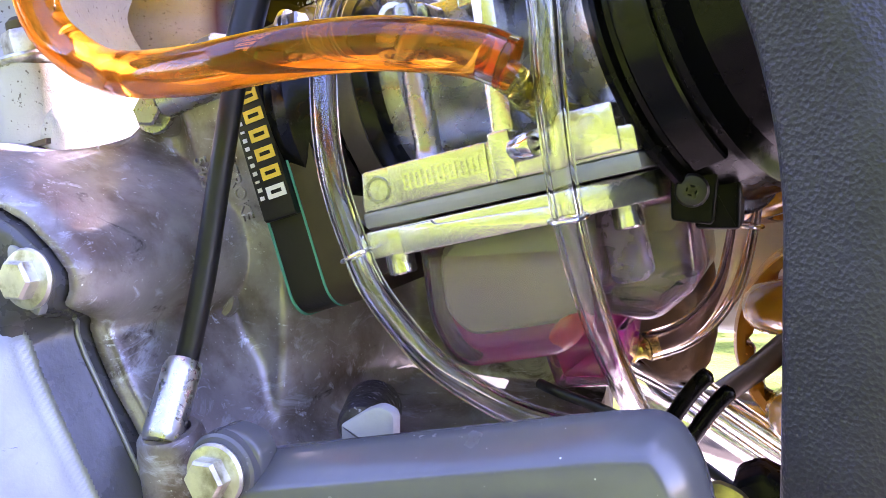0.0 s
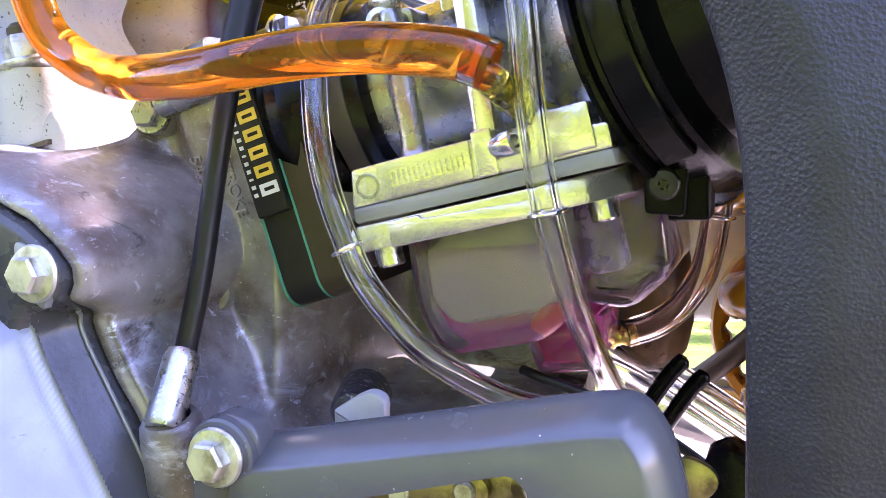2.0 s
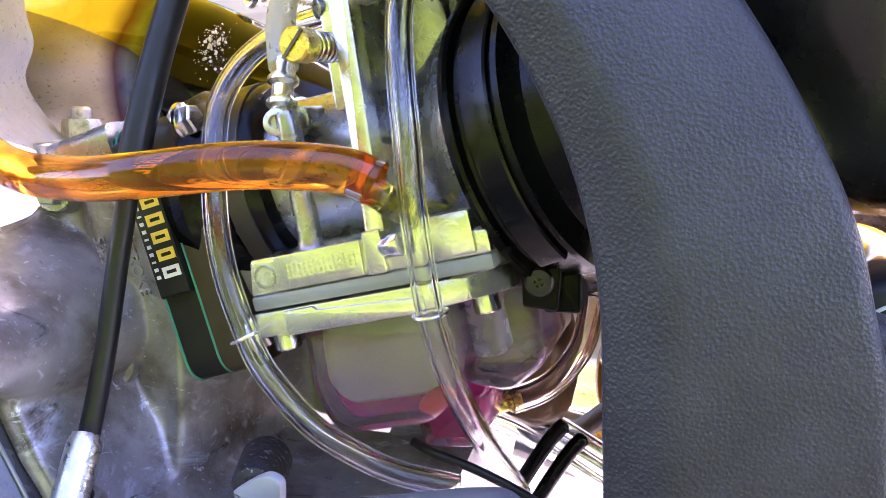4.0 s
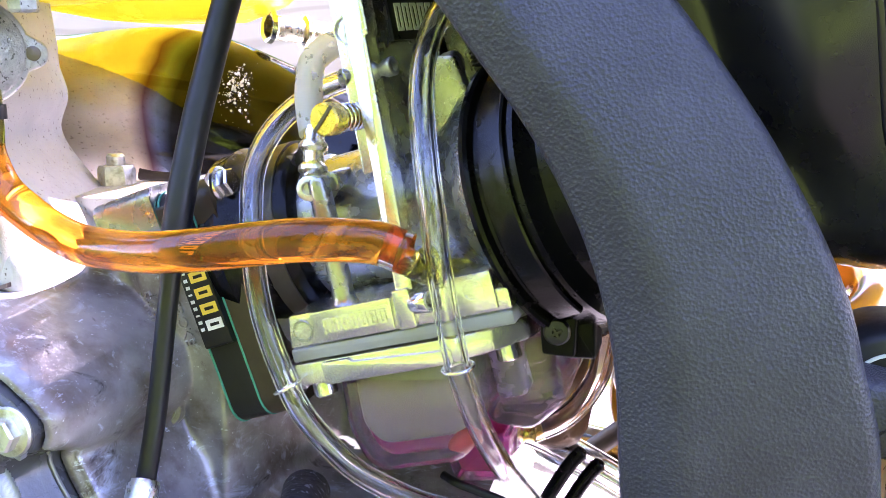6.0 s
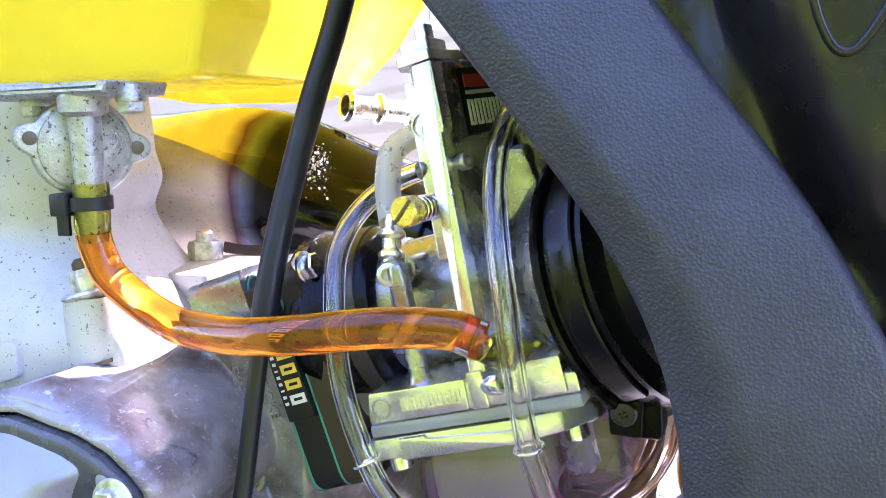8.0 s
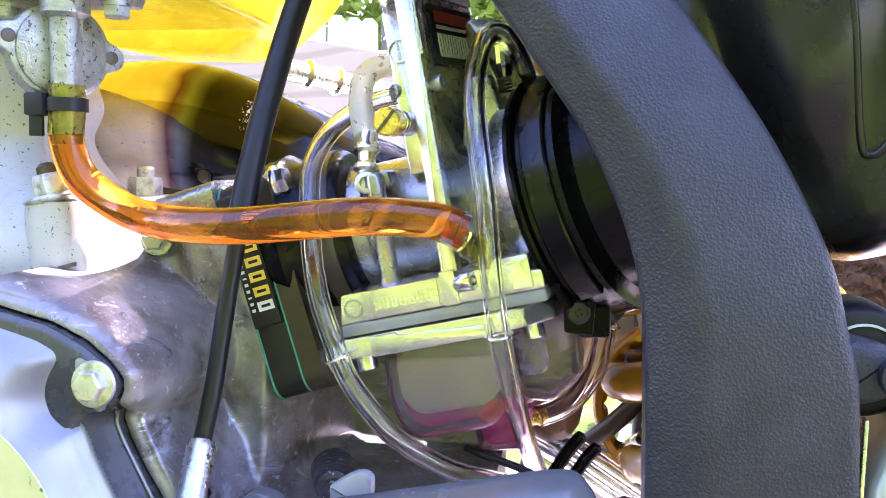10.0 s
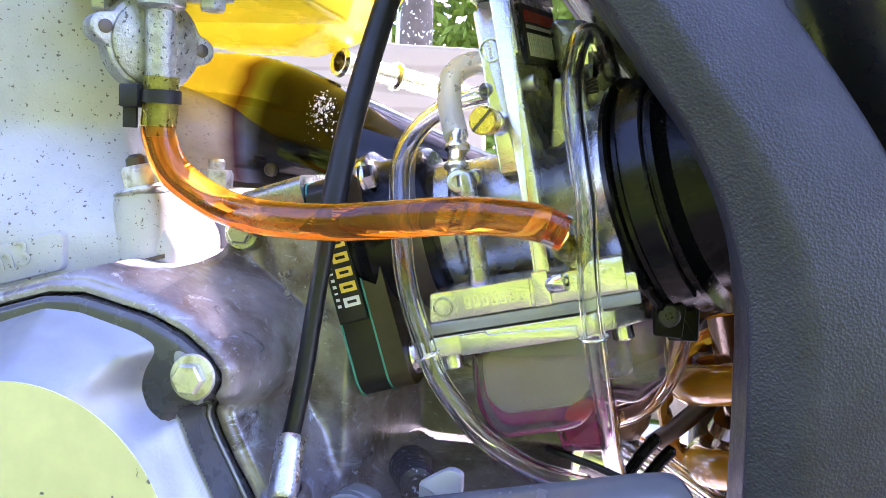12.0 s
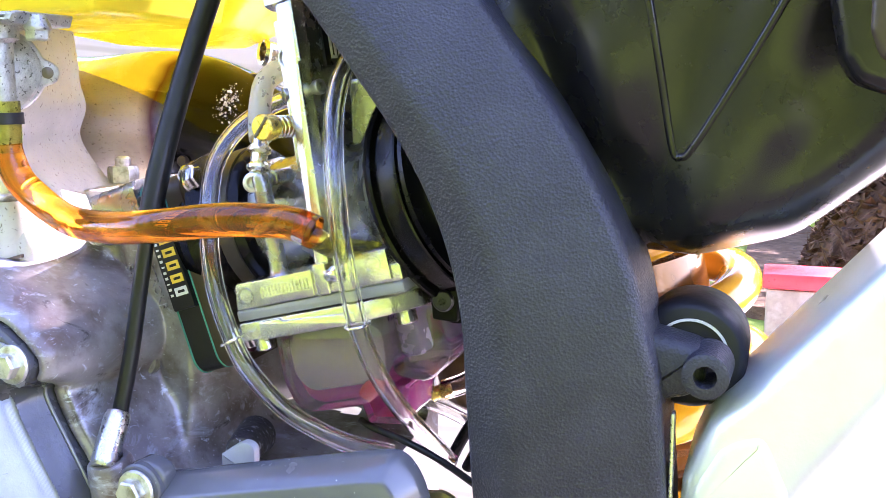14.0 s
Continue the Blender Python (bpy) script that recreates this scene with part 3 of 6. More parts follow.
for k in range(2600):
    x, y = rnd.uniform(0.14, 1.46), rnd.uniform(2.93, 3.7)
    q = Euler((rnd.uniform(-1, 1), rnd.uniform(-1, 1), rnd.uniform(0, 6.28))).to_matrix()
    twig = k % 9 == 0
    a, b = (rnd.uniform(0.06, 0.16), 0.003) if twig else (rnd.uniform(0.015, 0.04), rnd.uniform(0.010, 0.022))
    c = Vector((x, y, heap_h(x, y) + rnd.uniform(0.0, 0.02)))
    n0 = len(verts)
    verts += [c + q @ Vector(p) for p in ((-a, 0, 0), (0, -b, 0.004), (a, 0, 0), (0, b, 0.004))]
    faces.append((n0, n0 + 1, n0 + 2, n0 + 3))
me = bpy.data.meshes.new("leaf_heap")
me.from_pydata(verts, [], faces)
me.materials.append(ground_mat("brown dead leaves", (0.070, 0.036, 0.018), (0.105, 0.058, 0.030), (0.03, 0.016, 0.010), 7, 60))
tagged(new("leaf_heap", me), "heap of brown dead leaves and twigs", "leaf heap", kind="stuff")

# tufts of grass in the joints of the slab
rnd = random.Random(31)
verts, faces = [], []
for k in range(420):
    cx, cy = rnd.choice(((0.40, 1.60), (0.47, 1.66), (0.55, 1.70), (0.62, 1.74)))
    p = Vector((cx + rnd.gauss(0, 0.04), cy + rnd.gauss(0, 0.03), 0.010))
    a, h, lean_ = rnd.uniform(0, 6.28), rnd.uniform(0.02, 0.07), rnd.uniform(0.0, 0.03)
    side, tip = Vector((math.cos(a), math.sin(a), 0)) * 0.0022, Vector((math.sin(a) * lean_, -math.cos(a) * lean_, h))
    i = len(verts)
    verts += [p - side, p + side, p + tip]
    faces.append((i, i + 1, i + 2))
me = bpy.data.meshes.new("grass_tufts")
me.from_pydata(verts, [], faces)
me.materials.append(LEAF)
tagged(new("grass_tufts", me), "bright green grass tufts in the slab's joint", "grass", kind="stuff")


# ---- engine: crankcase, covers ----
def poly_dist(px, pz, poly):
    """Signed distance of grid points to a polygon (negative inside), by numpy."""
    best, inside = np.full(px.shape, 1e9), np.zeros(px.shape, bool)
    for (x0, z0), (x1, z1) in zip(poly, poly[1:] + poly[:1]):
        ex, ez = x1 - x0, z1 - z0
        t = np.clip(((px - x0) * ex + (pz - z0) * ez) / (ex * ex + ez * ez + 1e-12), 0, 1)
        best = np.minimum(best, np.hypot(px - x0 - t * ex, pz - z0 - t * ez))
        cross = ((z0 > pz) != (z1 > pz)) & (px < (x1 - x0) * (pz - z0) / (z1 - z0 + 1e-12) + x0)
        inside ^= cross
    return np.where(inside, -best, best)


def smooth01(a, lo, hi):
    t = np.clip((a - lo) / (hi - lo), 0, 1)
    return t * t * (3 - 2 * t)


COVER_RIM = rounded([(-0.32, 0.46), (-0.32, 0.552), (-0.2230, 0.5799), (-0.2040, 0.5858), (-0.1930, 0.5864), (-0.1720, 0.5820), (-0.1610, 0.5770), (-0.1535, 0.5718), (-0.1500, 0.5672), (-0.1499, 0.5640), (-0.1522, 0.5596), (-0.1585, 0.5525), (-0.1555, 0.5455), (-0.1484, 0.5325), (-0.1381, 0.5134), (-0.1100, 0.46)],
                    [0, .02, .02, .012, .012, .02, .01, .004, .003, .004, .004, .005, .01, .02, .02, 0])
rim_y = lambda z: 0.1465 + 0.0135 * smooth01(-np.asarray(z), -0.5610, -0.5530)   # depth of the cover's edge
base_line = lambda x: 0.6015 + (x + 0.163) * 0.285


def relief(x, z):
    """Depth of the crankcase's left side."""
    d = poly_dist(x, z, [tuple(p) for p in COVER_RIM])
    h = smooth01(z, 0.566, 0.602)
    w = smooth01((x + 0.176 + 0.014 * h) / (0.028 - 0.003 * h), 0.0, 1.0)
    reach = 0.0105 + 0.004 * smooth01(-z, -0.575, -0.530)
    y = (1 - w) * (0.1570 + 0.030 * smooth01(d, 0.0, 0.026)) + w * (0.1570 + 0.0495 * smooth01(d / reach, 0.0, 1.0))
    # pad in front of the reed block
    s = (x + 0.1443) * 0.951 + (z - 0.6207) * 0.31
    y -= 0.005 * smooth01(s, -0.026, -0.017) * smooth01(-s, -0.006, 0.002)
    # hollow under the reed block, and the floor sloping out below it
    y += 0.014 * smooth01(x, -0.120, -0.098) * smooth01(z, 0.532, 0.552)
    floor = smooth01(-z, -0.552, -0.514) * smooth01(x, -0.136, -0.112) * smooth01(-x, 0.066, 0.086)
    y -= 0.021 * floor
    y += 0.0016 * floor * np.sin(420 * z + 60 * x + 3 * np.sin(90 * x)) * smooth01(-x, 0.098, 0.106)
    # deep pocket below the reed block, with a ledge as its floor
    pocket = smooth01(x, -0.128, -0.112) * smooth01(-z, -0.575, -0.553)
    y = y + pocket * (0.1960 + 0.0620 * smooth01(z, 0.5100, 0.5215) - y)
    return y


nx, nz = 480, 320
gx, gz = np.meshgrid(np.linspace(-0.30, -0.052, nx), np.linspace(0.455, 0.6150, nz), indexing="ij")
top = np.interp(gx, [-0.30, -0.1920, -0.1846, -0.1790, -0.1748, -0.1722, -0.1705, -0.1660, -0.1450, -0.052], [base_line(-0.30), 0.5948, 0.5930, 0.5925, 0.5935, 0.5962, 0.6015, 0.6120, 0.6140, 0.6150])
gz = 0.455 + (gz - 0.455) * (top - 0.455) / 0.160
gy = relief(gx, gz)
for _ in range(12):
    e_ = np.pad(gy, 1, mode="edge")
    gy = (e_[:-2, 1:-1] + e_[2:, 1:-1] + e_[1:-1, :-2] + e_[1:-1, 2:] + 2 * gy) / 6
# machined lip round the cover, with a narrow groove inside it
lip_d = poly_dist(gx, gz, [tuple(p) for p in COVER_RIM])
lip_y = rim_y(gz) + 0.0026
gy = lip_y + (gy - lip_y) * smooth01(lip_d / 0.0125, 0.26, 1.0)
gy = gy + 0.0050 * (1 - smooth01(lip_d, -0.0004, 0.0012)) + 0.0011 * np.exp(-((lip_d - 0.0042) / 0.0008) ** 2)
slot_low, slot_high = np.interp(gx[:, 0], [-0.1158, -0.1110, -0.1067, -0.060], [0.5237, 0.5210, 0.5201, 0.5192]), np.interp(gx[:, 0], [-0.1158, -0.1090, -0.1030, -0.060], [0.5240, 0.5222, 0.5219, 0.5206])
slot = np.zeros(gx.shape, bool)
for i in range(nx):
    if -0.1160 < gx[i, 0] < -0.0825:
        a_, b_ = int(np.argmin(abs(gz[i] - slot_low[i]))), int(np.argmin(abs(gz[i] - slot_high[i])))
        b_ = max(b_, a_ + 1)
        gz[i, a_], gz[i, b_] = slot_low[i], slot_high[i]
        slot[i, a_:b_] = True
bm = bmesh.new()
grid = [[bm.verts.new((gx[i, j], gy[i, j] + 0.0008 * noise.noise(Vector((gx[i, j], 0, gz[i, j])) * 90) + 0.0016 * noise.noise(Vector((gx[i, j], 3, gz[i, j])) * 34), gz[i, j]))
         for j in range(nz)] for i in range(nx)]
for i in range(nx - 1):
    for j in range(nz - 1):
        if not slot[i, j]:
            bm.faces.new((grid[i][j], grid[i + 1][j], grid[i + 1][j + 1], grid[i][j + 1]))
# the casting's edges run inwards
edge = [grid[i][0] for i in range(nx)] + [grid[-1][j] for j in range(1, nz)] + [grid[i][-1] for i in range(nx - 2, -1, -1)] + [grid[0][j] for j in range(nz - 2, 0, -1)]
rear = [bm.verts.new((v.co.x, 0.27, v.co.z)) for v in edge]
for k in range(len(edge)):
    bm.faces.new((edge[k - 1], edge[k], rear[k], rear[k - 1]))
engine = thing("engine_case", (-0.15, 0.22, 0.46), "weathered stained cast aluminium engine crankcase", "engine")
case_body = part("case_body", bm, CASE, engine)
# boss that takes the clutch cable
part("cable_boss", lathe((-0.1310, 0.1694, 0.4918), (-0.05, -0.22, 0.974), [(0, .0118), (.018, .0098), (.0345, .0082), (.0380, .0076), (.0392, .0066), (.0394, .0051), (.0365, .0050), (.0365, .0002)], 36), CASE, engine)
bolt(engine, (-0.1668, 0.2022, 0.6026), (0.12, -1, 0.15), 0.0076, 0.0054, 0.0060, name="base_bolt", material=CAST_DULL)
part("bolt_boss", lathe((-0.1655, 0.2230, 0.6018), (-0.06, -1, 0.05), [(0, .0085), (.012, .0072), (.0185, .0066), (.0200, .0060)], 32), CASE, engine)
part("case_plug", lathe((-0.1501, 0.2100, 0.5508), (0.25, -1, 0.15), [(0, .0064), (.0105, .0061), (.0118, .0055), (.0118, .0040), (.0110, .0036), (.0110, .0002)], 36), CASE, engine)
part("stud_boss", lathe((-0.1060, 0.2120, 0.5230), (0.30, -0.94, 0.10), [(0, .0078), (.010, .0070), (.020, .0062), (.0222, .0052), (.0228, .0030), (.0222, .0024)], 32), CASE_DARK, engine, "grimy dark stud boss")
part("pale_tab", prism(rounded([(-0.0945, 0.5255), (-0.0815, 0.5255), (-0.0811, 0.5325), (-0.0811, 0.5370), (-0.0850, 0.5382), (-0.0888, 0.5364), (-0.0945, 0.5325)], [.0005, .0005, .003, .003, .004, .005, .0005], 6), 0.1720, 0.1752, 0.0009), TAB, engine, "bare pale metal tab")


def letters(parent, text, size, m, material, depth=0.0004, name="lettering"):
    """Raised characters in Blender's own font, at the pose m (reading along x, up along y)."""
    cu = bpy.data.curves.new("text", "FONT")
    cu.body, cu.size, cu.extrude = text, size, depth
    ob = bpy.data.objects.new("text", cu)
    me = bpy.data.meshes.new_from_object(ob)
    bpy.data.objects.remove(ob)
    bm = bmesh.new()
    bm.from_mesh(me)
    bpy.data.meshes.remove(me)
    bmesh.ops.transform(bm, matrix=m, verts=bm.verts)
    return part(name, bm, material, parent, smooth=False)


def facing(p, along, out):
    """A pose at p whose x runs along and whose z points out."""
    x = Vector(along).normalized()
    z = Vector(out)
    z = (z - x * z.dot(x)).normalized()
    m = Matrix((x, z.cross(x), z)).transposed().to_4x4()
    m.translation = Vector(p)
    return m


letters(engine, "54.5mm", 0.0052, facing((-0.1520, 0.1985, 0.5905), (0.34, 0, -0.94), (0, -1, 0)), CASE)
letters(engine, "STROKE", 0.0048, facing((-0.1425, 0.1985, 0.5905), (0.34, 0, -0.94), (0, -1, 0)), CASE)

# ignition cover
ignition = thing("ignition_cover", (-0.21, 0.15, 0.46), "round grey ignition cover with a faded yellow decal", "engine cover")
rim_s = np.r_[0, np.cumsum([math.dist(a, b) for a, b in zip(COVER_RIM, COVER_RIM[1:] + COVER_RIM[:1])])]
rim_loop = list(COVER_RIM) + [COVER_RIM[0]]
rx, rz = (np.interp(np.linspace(0, rim_s[-1], 420, endpoint=False), rim_s, [p[k] for p in rim_loop]) for k in (0, 1))
inward = 1 - 0.5 * np.linspace(1, 0, 26) ** 1.6
fx, fz = -0.220 + np.outer(rx + 0.220, inward), 0.495 + np.outer(rz - 0.495, inward)
fd = np.clip(-poly_dist(fx, fz, [tuple(p) for p in COVER_RIM]), 0, 1)
fy = 0.1455 + (rim_y(fz) - 0.1465) * (1 - smooth01(fd, 0.0, 0.0075)) + 0.0014 * (1 - smooth01(fd, 0.0, 0.0016))
bm = bmesh.new()
fl = [[bm.verts.new((fx[i, j], fy[i, j], fz[i, j])) for j in range(26)] for i in range(420)]
for v in fl:
    v.append(bm.verts.new((v[-1].co.x, v[-1].co.y + 0.012, v[-1].co.z)))
for i in range(420):
    for j in range(26):
        bm.faces.new((fl[i - 1][j], fl[i][j], fl[i][j + 1], fl[i - 1][j + 1]))
# dark tone puts the steep side's dark reflections into the colour
part("flange", bm, COVER_DARK, ignition, sharp=60)
edge_run = [(x, float(rim_y(z)) - 0.0002, z) for x, z in zip(rx, rz) if x > -0.1600 and 0.49 < z < 0.5555]
part("worn_edge", tube(edge_run, 0.0006, segs=8, smooth_path=False), COVER_PALE, ignition, "bright worn edge of the cover")
part("bolt_pad", prism(rounded([(-0.1618, 0.5745), (-0.1545, 0.5710), (-0.1511, 0.5668), (-0.1512, 0.5630), (-0.1530, 0.5598), (-0.1538, 0.5580), (-0.1612, 0.5620)], [.002, .004, .003, .003, .002, .002, .006], 6), 0.1448, 0.1470, 0.0004), COVER_PALE, ignition, "bare machined bolt pad")
dome = rounded([(-0.32, 0.44), (-0.32, 0.552), (-0.2190, 0.5775), (-0.2030, 0.5833), (-0.1916, 0.5829), (-0.1740, 0.5784), (-0.1675, 0.5754), (-0.1665, 0.5725), (-0.1700, 0.5668), (-0.1713, 0.5618), (-0.1692, 0.5560), (-0.1655, 0.5535), (-0.1627, 0.5512), (-0.1598, 0.5440), (-0.1550, 0.5345), (-0.1477, 0.5210), (-0.1150, 0.46), (-0.105, 0.44)],
               [0, .02, .02, .01, .01, .01, .004, .003, .006, .006, .005, .006, .006, .02, .02, .02, .01, 0], 7)
dx, dz = np.meshgrid(np.linspace(-0.30, -0.102, 320), np.linspace(0.455, 0.586, 220), indexing="ij")
dd = -poly_dist(dx, dz, [tuple(p) for p in dome])
flat = np.clip(dd, -0.003, 0.022)
for _ in range(10):
    pad_ = np.pad(flat, 1, mode="edge")
    flat = (pad_[:-2, 1:-1] + pad_[2:, 1:-1] + pad_[1:-1, :-2] + pad_[1:-1, 2:] + 2 * flat) / 6
broad = np.clip(dd, 0.0, 0.020)
for _ in range(220):
    pad_ = np.pad(broad, 1, mode="edge")
    broad = (pad_[:-2, 1:-1] + pad_[2:, 1:-1] + pad_[1:-1, :-2] + pad_[1:-1, 2:] + 2 * broad) / 6
dy = 0.1468 - 0.0066 * smooth01(flat, -0.0012, 0.0060) - 0.0212 * smooth01(broad, 0.0, 0.020) * smooth01(flat, -0.001, 0.010) + 0.002 * smooth01(-dd, 0, 0.001)
bm = bmesh.new()
vs = [[bm.verts.new((dx[i, j], dy[i, j], dz[i, j])) if dd[i, j] > -0.0025 else None for j in range(dx.shape[1])] for i in range(dx.shape[0])]
for i in range(dx.shape[0] - 1):
    for j in range(dx.shape[1] - 1):
        q = (vs[i][j], vs[i + 1][j], vs[i + 1][j + 1], vs[i][j + 1])
        if all(q):
            bm.faces.new(q)
for v in [v for v in bm.verts if not v.link_faces]:
    bm.verts.remove(v)
# pale tone puts the sky's reflection into the face's colour
part("dome", bm, COVER_PALE, ignition, "dome in a pale tone for mirrored sky", sharp=80)
disc = [(-0.1936 + 0.046 * math.cos(a), 0.5217 + 0.046 * math.sin(a)) for a in [2 * math.pi * k / 72 for k in range(72)]]
part("decal", prism(disc, 0.1186, 0.1192), STICKER, ignition, "faded yellow round decal")
bolt(ignition, (-0.1553, 0.1447, 0.5665), (0.02, -1, 0.06), 0.0080, 0.0052, 0.0068, name="cover_bolt", material=ZINC)

# sprocket cover over the chain
sprocket_cover = thing("sprocket_cover", (-0.06, 0.165, 0.47), "smooth grey painted sprocket cover bolted over the chain", "engine cover")
arm = rounded([(-0.1085, 0.470), (-0.1085, 0.5282), (-0.1045, 0.5303), (-0.0305, 0.5476), (-0.0200, 0.5492), (-0.0145, 0.5420), (-0.0112, 0.5310), (-0.0090, 0.470), (-0.0400, 0.470), (-0.0402, 0.5300), (-0.0430, 0.5328), (-0.0990, 0.5160), (-0.102, 0.470)],
              [0, .003, .003, .02, .009, .02, .02, 0, 0, .003, .003, .006, 0], 7)
# its outer edge is a broad chamfer, the edge of the chain window is square
ap = [Vector((p[0], 0, p[1])) for p in arm]
turn_ = 1 if sum(a.x * b.z - b.x * a.z for a, b in zip(ap, ap[1:] + ap[:1])) > 0 else -1
shell, layers = bmesh.new(), []
for y, cut in ((0.1600, 0.0), (0.1560, 0.0), (0.1548, 0.0005), (0.1482, 0.0044), (0.1473, 0.0052), (0.1470, 0.0060)):
    layers.append([])
    for k, p in enumerate(ap):
        along = (ap[(k + 1) % len(ap)] - ap[k - 1]).normalized()
        inward_ = Vector((-along.z, 0, along.x)) * turn_
        outer = p.x > -0.030 or p.z > 0.5375 + (p.x + 0.043) * 0.30
        if outer and p.x < -0.032:
            inward_ = Vector((0.225, 0, -0.974))
        q = p + inward_ * (cut if outer else min(cut, 0.0006))
        layers[-1].append(shell.verts.new((q.x, y, q.z)))
for a, b in zip(layers, layers[1:]):
    for k in range(len(a)):
        shell.faces.new((a[k - 1], a[k], b[k], b[k - 1]))
shell.faces.new(layers[0])
shell.faces.new(layers[-1][::-1])
bmesh.ops.recalc_face_normals(shell, faces=shell.faces)
part("cover_shell", shell, COVER, sprocket_cover, sharp=28)
part("foot", prism(rounded([(-0.1186, 0.470), (-0.1194, 0.5290), (-0.1112, 0.5378), (-0.1010, 0.5350), (-0.100, 0.470)], [0, .008, .009, .006, 0], 8), 0.1495, 0.156, 0.0016, seg=3), COVER, sprocket_cover)
part("bolt_pad", lathe((-0.1095, 0.152, 0.5283), (0, -1, 0), [(0, .0084), (.0040, .0082), (.0046, .0076)], 32), COVER, sprocket_cover)
bolt(sprocket_cover, (-0.1095, 0.1465, 0.5283), (0.02, -1, 0.03), 0.0080, 0.0055, 0.0068, name="cover_bolt", material=ZINC)

chain = thing("drive_chain", (-0.06, 0.168, 0.52), "dark steel drive chain running behind the cover", "chain")
lk = Vector((0.01575, 0, 0.0027))
for k in range(5):
    c = Vector((-0.0905, 0.168, 0.5150)) + lk * k
    e = lk.normalized()
    up = Vector((-e.z, 0, e.x))
    o = []
    for j in range(28):
        a = 2 * math.pi * j / 28
        r = 0.0062 - 0.0014 * math.sin(a) ** 8 * 1.0
        p = c + lk / 2 + e * (math.cos(a) * 0.0135) + up * (math.sin(a) * (0.0062 if abs(math.cos(a)) > 0.45 else 0.0052))
        o.append((p.x, p.z))
    y0 = 0.1655 if k % 2 else 0.1675
    link = part("link_plate", prism(o, y0, y0 + 0.0018, 0.0003), CHAIN, chain)
    part("pin", lathe((c.x, 0.172, c.z), (0, -1, 0), [(0, .0026), (.0072, .0026), (.0078, .0020)], 18), ZINC, chain)

# ---- cylinder ----
cylinder = thing("engine_cylinder", (-0.22, 0.22, 0.59), "silver painted two-stroke engine cylinder with dark specks", "engine cylinder")
SLOPE = Matrix(((1, 0, 0, 0), (0.27, 1, 0, 0.0648), (0, 0, 1, 0), (0, 0, 0, 1)))
SWAP = Matrix(((1, 0, 0, 0), (0, 0, 1, 0), (0, 1, 0, 0), (0, 0, 0, 1)))
low = rounded([(-0.34, 0.156), (-0.240, 0.1665), (-0.206, 0.1770), (-0.1900, 0.1808), (-0.1820, 0.1830), (-0.1815, 0.2130), (-0.2000, 0.2620), (-0.280, 0.32), (-0.34, 0.34)], [0, .02, .012, .012, .005, .006, .010, .02, 0], 6)
high = rounded([(-0.34, 0.176), (-0.242, 0.1865), (-0.226, 0.1925), (-0.2190, 0.1955), (-0.2110, 0.1995), (-0.2085, 0.2050), (-0.2320, 0.2670), (-0.300, 0.33), (-0.34, 0.34)], [0, .02, .012, .012, .004, .004, .004, .02, 0], 6)
bm = bmesh.new()
rings = []
for k in range(64):
    z = 0.560 + 0.126 * k / 63
    f = float(smooth01(np.array(z), 0.596, 0.640))
    swell_ = 0.0045 * math.exp(-((z - 0.6495) / 0.0085) ** 2) + 0.003 * max(0.0, 1 - abs(z - 0.668) / 0.03)
    rings.append([bm.verts.new((a[0] + (b[0] - a[0]) * f + (swell_ if a[0] > -0.26 else 0.0), a[1] + (b[1] - a[1]) * f, z)) for a, b in zip(low, high)])
for a, b in zip(rings, rings[1:]):
    for k in range(len(a)):
        bm.faces.new((a[k - 1], a[k], b[k], b[k - 1]))
bm.faces.new(rings[0])
bm.faces.new(rings[-1][::-1])
part("barrel", bm, CYL, cylinder, sharp=50)
part("base_gasket", prism([(-0.33, 0.5510), (-0.2406, 0.5778), (-0.1850, 0.5946), (-0.1850, 0.5960), (-0.2406, 0.5793), (-0.33, 0.5525)], 0.1655, 0.1800, 0, SLOPE), DARK_METAL, cylinder, "thin dark base gasket")
part("column", lathe((-0.1955, 0.1880, 0.580), (0.0, 0, 1), [(0, .0104), (.032, .0100), (.0355, .0095)], 32), CYL, cylinder)
bolt(cylinder, (-0.1955, 0.1870, 0.6160), (-0.24, -0.05, 1), 0.0100, 0.0100, 0.0100, name="base_nut", material=ZINC)
part("stud_tip", lathe((-0.1976, 0.1866, 0.6240), (-0.24, -0.05, 1), [(0, .0036), (.0028, .0034), (.0040, .0020)], 20), DARK_METAL, cylinder)
tagp = prism(rounded([(-0.262, 0.576), (-0.2150, 0.5900), (-0.2150, 0.6030), (-0.262, 0.589)], .0028), 0.1650, 0.176, 0.0006, SLOPE)
part("cast_panel", tagp, CYL, cylinder)
letters(cylinder, "4cm3", 0.0115, facing((-0.2470, 0.1629, 0.5850), (0.958, 0.259, 0.285), (0.27, -1, 0)), CYL, 0.0005)
# base stud and nut on the far side of the port
part("rear_lug", prism(rounded([(-0.2250, 0.232), (-0.1830, 0.232), (-0.1815, 0.280), (-0.2250, 0.280)], .003), 0.6145, 0.585, 0.001, SWAP), CYL, cylinder)
nut = part("stud_nut", hexagon((-0.2085, 0.2680, 0.6145), (0.02, 0, 1), 0.0125, 0.0075), ZINC, cylinder)
part("stud", lathe((-0.2085, 0.2680, 0.614), (0.02, 0, 1), [(0, .0036), (.0115, .0036), (.0125, .0028)] , 16), ZINC, nut)

